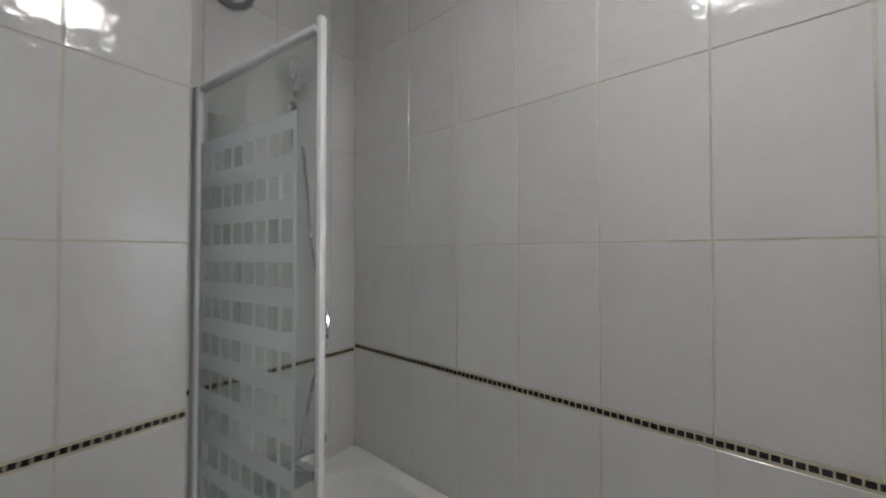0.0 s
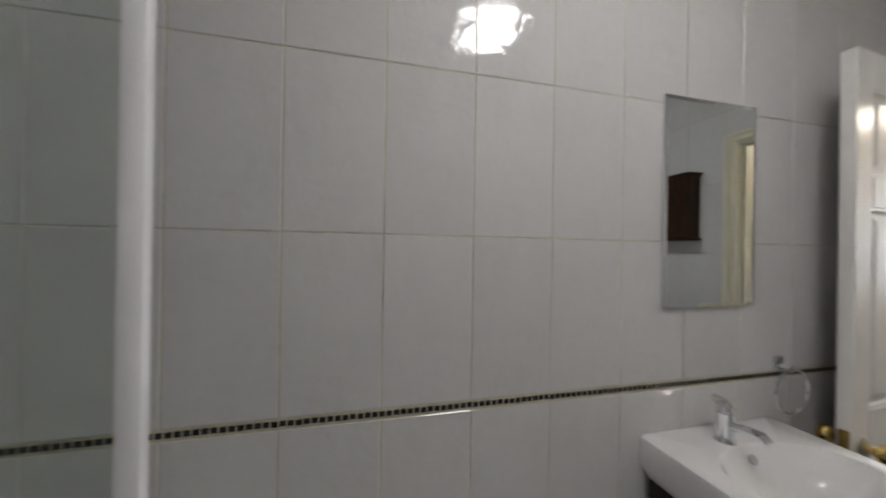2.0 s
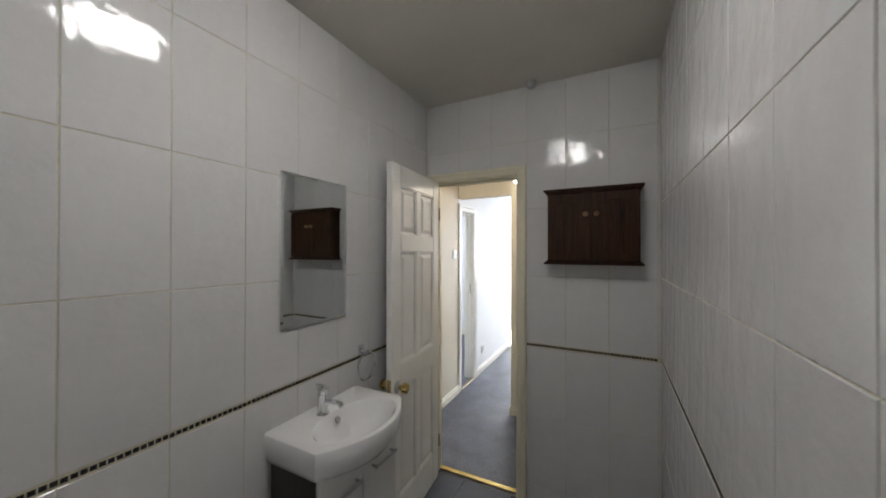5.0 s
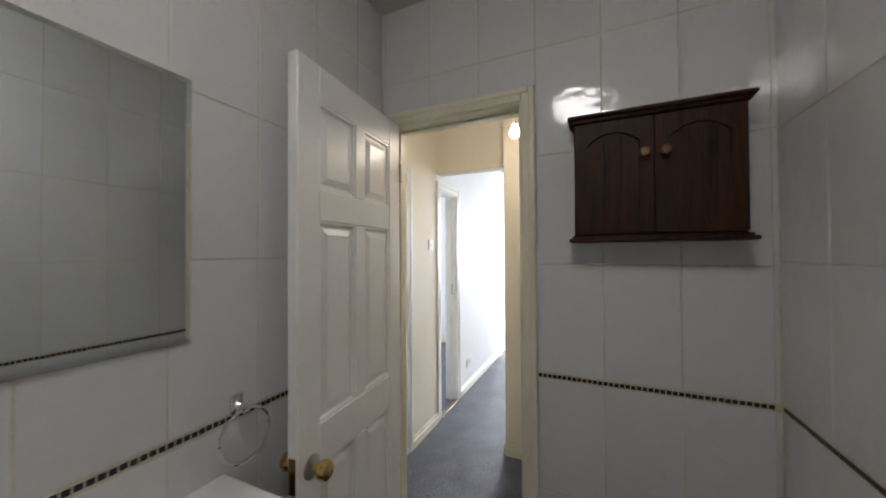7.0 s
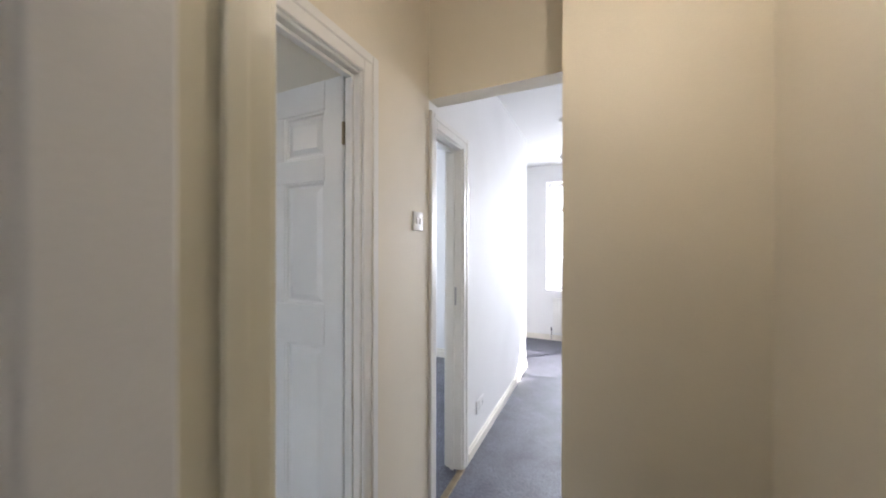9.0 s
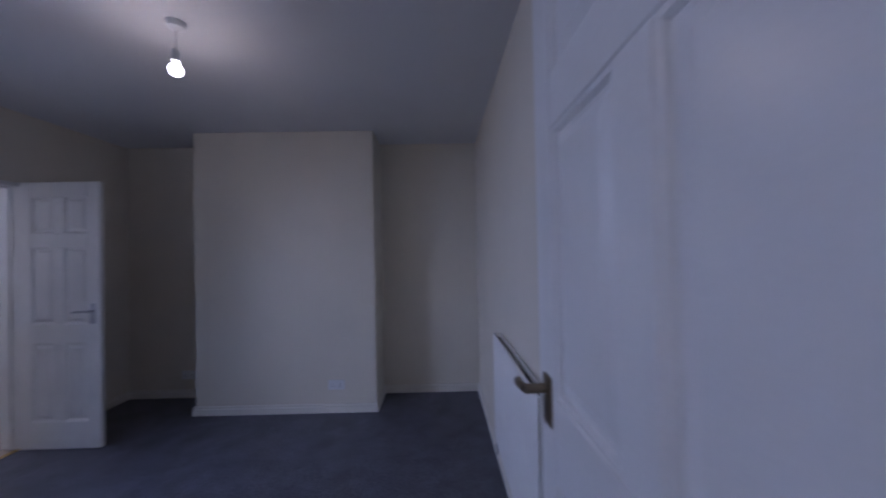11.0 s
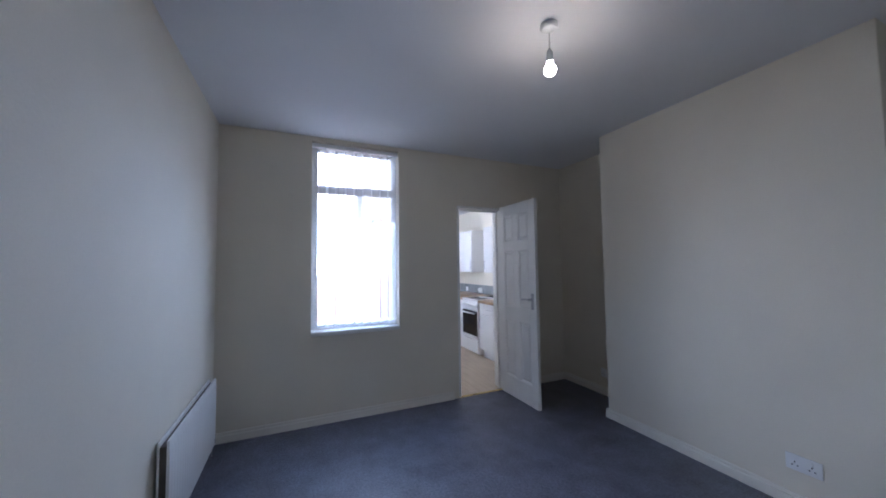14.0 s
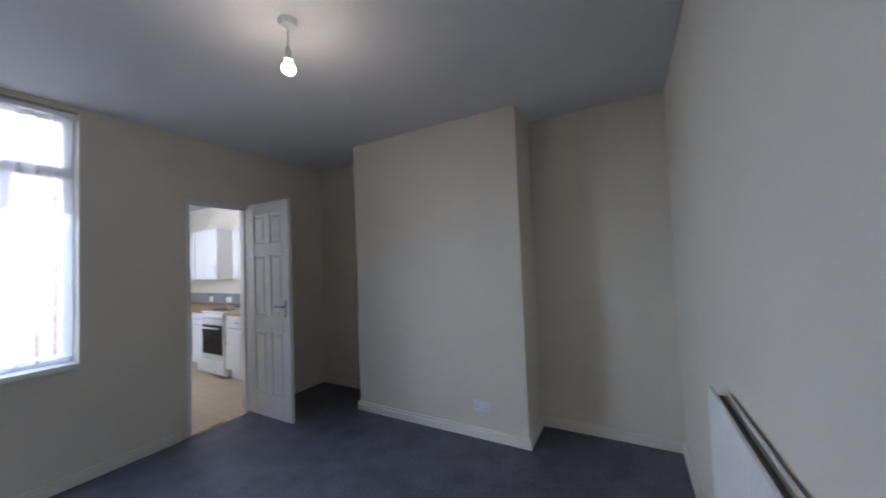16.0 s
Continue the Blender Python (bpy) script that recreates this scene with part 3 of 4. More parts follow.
def mixer():
    root = thing("bath_mixer_tap", pose(XW + 0.09, -0.30, 0.575), "chrome bath shower mixer tap on bath rim", "tap")
    bm = tube(bmesh.new(), [(0.0, -0.09, 0.09), (0.0, 0.09, 0.09)], 0.022, 14)
    for s in (-1, 1):
        cyl(bm, (0, s * 0.075, 0), (0, s * 0.075, 0.085), 0.017)
    part("mixer_body", bm, M_CHROME, root)
    part("spout", tube(bmesh.new(), [(0.0, 0, 0.09), (0.06, 0, 0.10), (0.11, 0, 0.095), (0.135, 0, 0.075)], 0.014), M_CHROME, root)
    for s in (-1, 1):
        part("tap_head", lathe(bmesh.new(), [(0.015, 0), (0.021, 0.008), (0.024, 0.03), (0.020, 0.045), (0.006, 0.05)], Matrix.Translation((0, s * 0.085, 0.11)), 18), M_CHROME, root)
    pts = []
    for i in range(31):
        a = i / 30
        pts.append((-0.04 + 0.09 * math.sin(a * math.pi) ** 8, 0.03 + 0.05 * math.sin(a * math.pi), 0.10 - 0.10 * math.sin(a * math.pi) + a * 1.10))
    part("shower_hose", tube(bmesh.new(), pts, 0.007, 8), M_CHROME, root, "ribbed chrome shower hose")


mixer()


def shower():
    root = thing("hand_shower", pose(XW, -0.30, 1.90), "chrome hand shower held in wall bracket", "hand shower")
    part("bracket", box((0.0, -0.02, -0.03), (0.045, 0.02, 0.03), 0.008, 2), M_CHROME, root)
    part("handset", tube(bmesh.new(), [(0.05, 0, -0.13), (0.05, 0, -0.02), (0.06, 0, 0.06), (0.085, 0, 0.11)], 0.013), M_CHROME, root)
    mm = Matrix.Translation((0.082, 0, 0.125)) @ Matrix.Rotation(radians(118), 4, "Y")
    part("rose", lathe(bmesh.new(), [(0.012, -0.025), (0.038, -0.008), (0.042, 0.004), (0.038, 0.008)], mm, 24), M_CHROME, root)


shower()


def extractor():
    root = thing("wall_fan", pose(XW, -0.50, 2.25), "chrome-ringed round extractor grille on tiled wall", "fan")
    mm = Matrix.Rotation(radians(90), 4, "Y")
    part("ring", lathe(bmesh.new(), [(0.075, 0), (0.08, 0.012), (0.072, 0.022), (0.062, 0.016)], mm, 32), M_STEEL, root)
    part("cover", lathe(bmesh.new(), [(0.06, 0.012), (0.058, 0.02), (0.03, 0.024), (0.002, 0.025)], mm, 32), M_PLASTIC, root)


extractor()


def shower_screen():
    p, q = Vector((XW + 0.003, -0.575, 0.577)), Vector((-2.135, -0.505, 0.577))
    ang = math.degrees(math.atan2(q.y - p.y, q.x - p.x))
    w, h = (q - p).length, 1.30
    root = thing("shower_screen", pose(*p, 0, 0, ang), "glass bath screen with frosted squares pattern and white frame", "shower screen")
    part("wall_profile", box((0, -0.014, 0), (0.032, 0.014, h), 0.004), M_UPVC, root)
    part("edge_profile", box((w - 0.016, -0.008, 0), (w, 0.008, h + 0.012), 0.004, 2), M_UPVC, root, "white rounded edge profile")
    part("top_profile", box((0.032, -0.009, h - 0.016), (w - 0.022, 0.009, h), 0.003), M_UPVC, root)
    part("bottom_seal", box((0.032, -0.008, 0), (w - 0.022, 0.008, 0.014), 0.003), M_UPVC, root)
    part("glass_pane", box((0.030, -0.0025, 0.012), (w - 0.020, 0.0025, h - 0.014)), M_SHOWER, root, "clear glass pane", smooth=None)
    # frosted film with clear squares
    bm = bmesh.new()
    cols, rows, cw, rh, sw, sh = 8, 10, 0.053, 0.1015, 0.040, 0.055
    x0, z0 = 0.045, 0.075
    x1, z1 = x0 + cols * cw + 0.012, z0 + rows * rh
    edge = [0.034]
    for i in range(cols):
        edge += [x0 + i * cw + cw - sw, x0 + i * cw + cw]
    edge.append(x1)
    ze = [0.016]
    for j in range(rows):
        ze += [z0 + j * rh + rh - sh, z0 + j * rh + rh]
    ze.append(z1 + 0.04)
    for j in range(len(ze) - 1):
        for i in range(len(edge) - 1):
            if i % 2 == 1 and j % 2 == 1:
                continue
            vs = [bm.verts.new((x, -0.0036, z)) for x, z in ((edge[i], ze[j]), (edge[i + 1], ze[j]), (edge[i + 1], ze[j + 1]), (edge[i], ze[j + 1]))]
            bm.faces.new(vs)
    bmesh.ops.remove_doubles(bm, verts=bm.verts, dist=1e-5)
    part("frosted_print", bm, M_FROST, root, "frosted print with rows of clear squares", smooth=None)


shower_screen()


def vanity():
    x0, x1 = -1.205, -0.70
    root = thing("vanity_unit", pose(0, 0, 0), "dark wenge vanity unit with white gloss doors under basin", "vanity unit")
    a, b, d, z = x0 + 0.03, x1 - 0.03, -0.235, 0.765
    part("side_panel", box((a, d, 0.02), (a + 0.018, -0.004, z), 0.001), M_WENGE, root, "dark wenge side panel")
    part("side_panel", box((b - 0.018, d, 0.02), (b, -0.004, z), 0.001), M_WENGE, root, "dark wenge side panel")
    part("carcass", box((a + 0.018, d, 0.06), (b - 0.018, -0.006, z - 0.06)), M_WENGE, root)
    part("plinth", box((a + 0.018, d + 0.03, 0.004), (b - 0.018, -0.006, 0.06)), M_WENGE, root)
    c = (a + b) / 2
    for s, (u, v) in enumerate(((a, c - 0.002), (c + 0.002, b))):
        dr = part("cabinet_door", box((u, d - 0.02, 0.07), (v, d - 0.002, z - 0.01), 0.002), M_WHITEBOARD, root, "white gloss door")
        bm = bmesh.new()
        h0, h1 = u + 0.045, v - 0.03
        bm_box(bm, (h0, d - 0.05, 0.635), (h1, d - 0.04, 0.65), 0.003)
        for xx in (h0 + 0.01, h1 - 0.01):
            cyl(bm, (xx, d - 0.045, 0.6425), (xx, d - 0.02, 0.6425), 0.005, n=10)
        part("bar_handle", bm, M_STEEL, dr, "steel bar handle")

    def outline(ins, z, drop=0.0):
        pts = []
        ax, bx, yb, yf, bow = x0 + ins, x1 - ins, -0.002 - drop, -0.265 + ins, 0.105 - ins * 0.3
        n = 22
        for i in range(n + 1):
            t = i / n
            pts.append(Vector((ax + (bx - ax) * t, yf - bow * (1 - (2 * t - 1) ** 2), z)))
        for i in range(1, 9):
            pts.append(Vector((bx, yf + (yb - yf) * i / 8, z)))
        for i in range(1, n):
            pts.append(Vector((bx + (ax - bx) * i / n, yb, z)))
        for i in range(8, 0, -1):
            pts.append(Vector((ax, yf + (yb - yf) * i / 8, z)))
        return pts

    def bowl(k, z, cy=-0.225):
        cx, pts, base = (x0 + x1) / 2, [], outline(0.02, z)
        for p in base:
            v = Vector((p.x - cx, p.y - cy, 0))
            ang = math.atan2(v.y / 0.125, v.x / 0.20)
            pts.append(Vector((cx + 0.20 * k * math.cos(ang), cy + 0.125 * k * math.sin(ang), z)))
        return pts
    zt = 0.858
    loops = [outline(0.06, zt - 0.15), outline(0.03, zt - 0.125), outline(0.006, zt - 0.085), outline(0.0, zt - 0.02), outline(0.003, zt - 0.006), outline(0.012, zt), bowl(1.0, zt - 0.001), bowl(0.95, zt - 0.012), bowl(0.82, zt - 0.06), bowl(0.55, zt - 0.105), bowl(0.15, zt - 0.118)]
    basin = thing("basin", pose(0, 0, 0), "white ceramic bow-fronted basin on the vanity unit", "basin")
    part("bowl", loft(loops), M_CERAMIC, basin, smooth=38)
    cx = (x0 + x1) / 2
    part("waste", lathe(bmesh.new(), [(0.026, 0), (0.026, 0.006), (0.018, 0.009), (0.002, 0.009)], Matrix.Translation((cx, -0.225, zt - 0.119)), 20), M_CHROME, basin, "chrome waste")
    part("overflow", lathe(bmesh.new(), [(0.013, 0), (0.013, 0.004), (0.008, 0.005), (0.002, 0.003)], Matrix.Translation((cx, -0.117, zt - 0.035)) @ Matrix.Rotation(radians(65), 4, "X"), 18), M_STEEL, basin, "chrome overflow ring")
    tap = thing("basin_tap", pose(cx - 0.04, -0.075, zt - 0.001), "chrome single-lever basin mixer tap", "tap")
    part("tap_body", lathe(bmesh.new(), [(0.026, 0), (0.024, 0.006), (0.021, 0.02), (0.021, 0.075), (0.022, 0.08)], n=24), M_CHROME, tap)
    part("tap_spout", tube(bmesh.new(), [(0, 0, 0.045), (0, -0.05, 0.056), (0, -0.09, 0.058), (0, -0.105, 0.048)], 0.012), M_CHROME, tap)
    lev = lathe(bmesh.new(), [(0.022, 0.081), (0.022, 0.10), (0.016, 0.108), (0.002, 0.11)], n=24)
    bm_box(lev, (-0.008, -0.012, 0.095), (0.008, 0.035, 0.116), 0.004, 2)
    part("tap_lever", lev, M_CHROME, tap)


vanity()


def wall_mirror_thing():
    root = thing("wall_mirror", pose(0, 0, 0), "frameless rectangular mirror hung on white tiles", "mirror")
    x0, x1, z0, z1, b = -1.143, -0.793, 1.218, 1.836, 0.012
    lo = [[(x0, -0.002, z0), (x1, -0.002, z0), (x1, -0.002, z1), (x0, -0.002, z1)], [(x0, -0.009, z0), (x1, -0.009, z0), (x1, -0.009, z1), (x0, -0.009, z1)],
          [(x0 + b, -0.0115, z0 + b), (x1 - b, -0.0115, z0 + b), (x1 - b, -0.0115, z1 - b), (x0 + b, -0.0115, z1 - b)]]
    part("mirror_glass", loft([[Vector(p) for p in l] for l in lo]), M_MIRROR, root, smooth=None)


wall_mirror_thing()


def towel_ring():
    root = thing("towel_ring", pose(-0.68, 0, 1.025), "chrome towel ring hanging on the tiled wall", "towel ring")
    part("mount", box((-0.017, -0.012, -0.022), (0.017, -0.002, 0.028), 0.004, 2), M_CHROME, root)
    part("knuckle", cyl(bmesh.new(), (0, -0.01, 0), (0, -0.045, -0.004), 0.011, 0.013, 16), M_CHROME, root)
    part("ring", tube(bmesh.new(), [(0.068 * math.sin(a * math.pi / 18), -0.045, -0.072 + 0.068 * math.cos(a * math.pi / 18)) for a in range(36)], 0.0045, 8, True), M_CHROME, root)


towel_ring()


def wall_cabinet():
    y0, y1, z0, z1, d = -1.275, -0.806, 1.455, 1.862, -0.10
    root = thing("wall_cabinet", pose(0, 0, 0), "dark-stained pine two-door wall cabinet with arched panels", "cabinet")
    part("body", box((d + 0.016, y0 + 0.012, z0 + 0.016), (-0.003, y1 - 0.012, z1 - 0.02), 0.003), M_DARKWOOD, root)
    bm = box((d - 0.014, y0 - 0.006, z1 - 0.012), (-0.003, y1 + 0.006, z1), 0.004, 2)
    bm_box(bm, (d - 0.004, y0 + 0.003, z1 - 0.024), (-0.003, y1 - 0.003, z1 - 0.011), 0.005, 2)
    part("cornice", bm, M_DARKWOOD, root)
    bm = box((d - 0.012, y0 - 0.005, z0), (-0.003, y1 + 0.005, z0 + 0.012), 0.004, 2)
    bm_box(bm, (d - 0.002, y0 + 0.004, z0 + 0.011), (-0.003, y1 - 0.004, z0 + 0.02), 0.004, 2)
    part("base_moulding", bm, M_DARKWOOD, root)
    c = (y0 + y1) / 2
    for u, v, kn in ((y0 + 0.016, c - 0.002, c - 0.026), (c + 0.002, y1 - 0.016, c + 0.026)):
        b0, b1 = z0 + 0.026, z1 - 0.03
        st, n = 0.036, 14
        # frame of the door with an arched opening, as one skin pulled back in depth
        bm = bmesh.new()
        inner, outer = [], []
        ia, ib = u + st, v - st
        spring, rise = b1 - st - 0.035, 0.035
        for i in range(n + 1):
            t = i / n
            inner.append((ia + (ib - ia) * t, spring + rise * math.sin(math.pi * t) ** 0.75))
            outer.append((u + (v - u) * t, b1))
        inner += [(ib, b0 + st), (ia, b0 + st)]
        outer += [(v, b0), (u, b0)]
        k = len(inner)
        f = d - 0.004
        vo = [bm.verts.new((f, *p)) for p in outer]
        vi = [bm.verts.new((f, *p)) for p in inner]
        wi = [bm.verts.new((f + 0.011, *p)) for p in inner]
        wo = [bm.verts.new((f + 0.018, *p)) for p in outer]
        for i in range(k):
            j = (i + 1) % k
            bm.faces.new((vo[i], vo[j], vi[j], vi[i])), bm.faces.new((vi[i], vi[j], wi[j], wi[i])), bm.faces.new((vo[i], vo[j], wo[j], wo[i]))
        dr = part("cabinet_door", bm, M_DARKWOOD, root, smooth=25)
        m3 = (ib - ia) / 3
        for i in range(3):
            bm = bm_box(bmesh.new(), (f + 0.008, ia + m3 * i - (0.006 if i == 0 else -0.0001), b0 + st - 0.008), (f + 0.016, ia + m3 * (i + 1) + (0.006 if i == 2 else -0.0001), b1 - st + 0.004), 0.0006)
            part("board", bm, M_DARKWOOD, dr)
        mm = Matrix.Translation((f, kn, z0 + 0.265)) @ Matrix.Rotation(radians(-90), 4, "Y")
        part("knob", lathe(bmesh.new(), [(0.007, 0), (0.007, 0.008), (0.013, 0.014), (0.0145, 0.02), (0.011, 0.027), (0.002, 0.029)], mm, 18), M_KNOBWOOD, dr, "worn pine knob")


wall_cabinet()

bl = thing("bathroom_ceiling_light", pose(-1.37, -0.80, ZC), "round flush ceiling light with lit opal glass dome", "ceiling light")
part("base", lathe(bmesh.new(), [(0.165, 0), (0.168, -0.012), (0.162, -0.022), (0.02, -0.022)], n=40), M_CHROME, bl, "chrome rim")
part("dome", lathe(bmesh.new(), [(0.154, -0.020), (0.152, -0.034), (0.136, -0.056), (0.10, -0.074), (0.05, -0.084), (0.003, -0.086)], n=40), M_BULBW, bl, "lit opal glass dome")
single("ceiling_stud", lathe(bmesh.new(), [(0.03, 0), (0.03, -0.02), (0.02, -0.036), (0.002, -0.04)], Matrix.Translation((-0.045, -0.72, ZC)), 18), M_STEEL, "small grey plastic pull-cord fitting on ceiling", "ceiling fitting")

# ================= lobby and hall things =================
def switch(name, m, label, gang=1):
    """A wall plate facing -y: rocker switch."""
    root = thing(name, m, label, "light switch")
    part("plate", box((-0.043, -0.009, -0.043), (0.043, 0, 0.043), 0.004, 2), M_PLASTIC, root)
    for i in range(gang):
        x = (i - (gang - 1) / 2) * 0.03
        part("rocker", box((x - 0.009, -0.013, -0.013), (x + 0.009, -0.008, 0.013), 0.002), M_PLASTIC, root)
    return root


def socket(m, label, gang=2):
    """A wall socket facing -y."""
    root = thing("wall_socket", m, label, "socket")
    w = 0.073 if gang == 2 else 0.043
    part("plate", box((-w, -0.01, -0.043), (w, 0, 0.043), 0.004, 2), M_PLASTIC, root)
    for i in range(gang):
        x = (i - (gang - 1) / 2) * 0.068
        part("rocker", box((x - 0.006, -0.014, 0.014), (x + 0.006, -0.009, 0.033), 0.002), M_PLASTIC, root)
        for dx, z, ww, hh in ((0, 0.004, 0.002, 0.005), (-0.011, -0.014, 0.004, 0.002), (0.011, -0.014, 0.004, 0.002)):
            part("pin_slot", box((x + dx - ww, -0.0112, z - hh), (x + dx + ww, -0.0098, z + hh)), M_BLACK, root)
    return root


switch("light_switch", pose(1.165, LOB_Y, 1.49), "white plastic double light switch on cream wall", 2)
socket(pose(2.06, HY, 0.28), "white double socket above the skirting")


def pendant(name, m, drop, label, lit, bulb_r=0.03):
    """Ceiling rose, flex, holder and bulb."""
    root = thing(name, m, label, "pendant light")
    part("ceiling_rose", lathe(bmesh.new(), [(0.042, 0), (0.042, -0.012), (0.034, -0.026), (0.012, -0.032), (0.005, -0.038)], n=28), M_PLASTIC, root)
    part("flex", cyl(bmesh.new(), (0, 0, -0.03), (0, 0, -drop + 0.09), 0.0032, n=8), M_RUBBER, root)
    part("lamp_holder", lathe(bmesh.new(), [(0.008, -drop + 0.10), (0.014, -drop + 0.09), (0.015, -drop + 0.055), (0.019, -drop + 0.05), (0.019, -drop + 0.04)], n=20), M_PLASTIC, root)
    prof = [(0.013, -drop + 0.042), (0.014, -drop + 0.03)] + [(bulb_r * math.sin(a), -drop + bulb_r * math.cos(a)) for a in [0.55 + i * 0.32 for i in range(8)]] + [(0.003, -drop - bulb_r)]
    b = part("bulb", lathe(bmesh.new(), prof, n=24), M_BULB if lit else M_CERAMIC, root, "lit warm bulb" if lit else "unlit white bulb")
    b.visible_shadow = False
    return root


pendant("pendant_light", pose(-0.655, 1.99, H), 0.225, "bare lit bulb hanging from white ceiling rose", True)
pendant("pendant_light", pose(0.553, -0.486, 2.6), 0.52, "bare lit warm bulb hanging in the lobby", True)
pendant("pendant_light", pose(3.2, -0.1, 2.6), 0.36, "unlit pendant in the bright hall", False)


chips = thing("chipped_paint", pose(0.2786, LOB_Y + 0.02, 0.86), "worn patches of chipped paint on the door jamb", "paint chips")
for dy, dz, a, b in ((0.0, 0.0, 0.004, 0.028), (0.012, 0.05, 0.003, 0.016), (0.03, -0.05, 0.005, 0.010), (0.02, 0.12, 0.003, 0.02), (0.005, 0.30, 0.003, 0.012)):
    part("chip", lathe(bmesh.new(), [(b * 0.5, 0), (b * 0.4, 0.0006), (b * 0.1, 0.0008)], Matrix.Translation((0, dy, dz)) @ Matrix.Rotation(radians(90), 4, "Y") @ Matrix.Diagonal((1, a / b * 2, 1, 1)), 9), M_OLDBRASS, chips)

# ================= radiators =================
def radiator(m, w, h, label):
    """A panel radiator: width along x, face towards -y, back on y = 0, base at z = 0."""
    root = thing("radiator", m, label, "radiator")
    n = int(w / 0.042)
    row = [(0.0, -0.05), (0.0, -0.062)]
    for i in range(n):
        x, q = 0.02 + i * (w - 0.04) / n, (w - 0.04) / n
        row += [(x, -0.062), (x + q * 0.15, -0.067), (x + q * 0.6, -0.067), (x + q * 0.75, -0.062)]
    row += [(w, -0.062), (w, -0.05)]
    flat = [(x, -0.05 - min(-0.05 - y, 0.010)) for x, y in row]
    bm = loft([[Vector((x, y, z)) for x, y in r] for r, z in ((flat, 0), (flat, 0.03), (row, 0.045), (row, h - 0.045), (flat, h - 0.03), (flat, h))])
    part("panel", bm, M_RAD, root)
    part("rear_panel", box((0.004, -0.022, 0.004), (w - 0.004, -0.012, h - 0.002), 0.003), M_RAD, root)
    # brackets share the dark colour that imitates shade behind the panel
    for z in (0.03, h - 0.06):
        for x in (0.12, w - 0.12):
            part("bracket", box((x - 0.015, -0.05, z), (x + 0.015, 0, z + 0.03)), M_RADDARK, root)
    # dark block added between the panels in place of their shade
    part("gap_shade_block", box((0.006, -0.05, 0.01), (w - 0.006, -0.022, h - 0.025)), M_RADDARK, root)
    for x, r in ((-0.02, 0.012), (w + 0.02, 0.016)):
        bm = cyl(bmesh.new(), (x, -0.045, -0.10), (x, -0.045, 0.07), 0.0075, n=10)
        cyl(bm, (x, -0.045, 0.0), (x, -0.045, 0.075), r, n=14)
        part("valve", bm, M_CHROME, root, "chrome radiator valve")
    return root


radiator(pose(-2.32 + 0.95, LIV_W + 0.004, 0.11, 0, 0, 180), 0.95, 0.46, "white single-panel radiator below the plain wall")
radiator(pose(LE, 2.46, 0.26, 0, 0, -90), 0.92, 0.65, "white panel radiator on wall beside the open door")
radiator(pose(5.0, 0.2, 0.14, 0, 0, -90), 1.7, 0.5, "white radiator under the bright front window")

# ================= living room things =================
socket(pose(-0.365, CH, 0.255), "white double socket on the chimney breast")
socket(pose(-1.95, LN, 0.235), "white double socket in the alcove")


def window(name, axis_pose, w, h, label, transom=None, mullion=None, deep=0.06):
    """A uPVC window: width along x, looking out along +y, base at z = 0."""
    root = thing(name, axis_pose, label, "window")
    tagged(root, kind="structure")
    f = 0.055
    for n_, lo, hi in (("frame", (0, 0, 0), (f, deep, h)), ("frame", (w - f, 0, 0), (w, deep, h)), ("frame", (f, 0, 0), (w - f, deep, f)), ("frame", (f, 0, h - f), (w - f, deep, h))):
        part("window_frame", box(lo, hi, 0.006, 2), M_UPVC, root)
    tops = [f, h - f]
    if transom:
        part("transom", box((f, 0, transom - 0.035), (w - f, deep, transom + 0.035), 0.006, 2), M_UPVC, root)
        tops = [f, transom - 0.035, transom + 0.035, h - f]
    for a, b in zip(tops[::2], tops[1::2]):
        xs = [f, w - f]
        if mullion and a == f:
            part("mullion", box((mullion - 0.03, 0, a), (mullion + 0.03, deep, b), 0.006, 2), M_UPVC, root)
            xs = [f, mullion - 0.03, mullion + 0.03, w - f]
        for c, d in zip(xs[::2], xs[1::2]):
            g = part("pane", box((c, deep * 0.45, a), (d, deep * 0.45 + 0.006, b)), M_GLASS, root, "clear glass pane", smooth=None)
            g.visible_shadow = False
    return root


window("window_living", pose(LW - 0.09, 0.99, 0.80, 0, 0, 90), 0.786, 1.675, "white uPVC window with top light", transom=1.27)
single("window_sill", box((LW - 0.10, 0.992, 0.762), (LW + 0.035, 1.774, 0.80), 0.006, 2), M_GLOSS, "white gloss window board", "window sill")
window("window_front", pose(5.12, 0.3, 0.75, 0, 0, -90), 2.0, 1.6, "white uPVC front window", transom=1.2, mullion=1.0)
# out of view; added around the side room's fill lamp
window("window_side_added", pose(1.7, 3.9, 0.9), 1.2, 1.3, "unseen white uPVC window added to light the side room", transom=0.9)
window("window_kitchen", pose(-4.45, 2.06, 1.0, 0, 0, 180), 0.6, 1.1, "white uPVC kitchen window", transom=0.75)


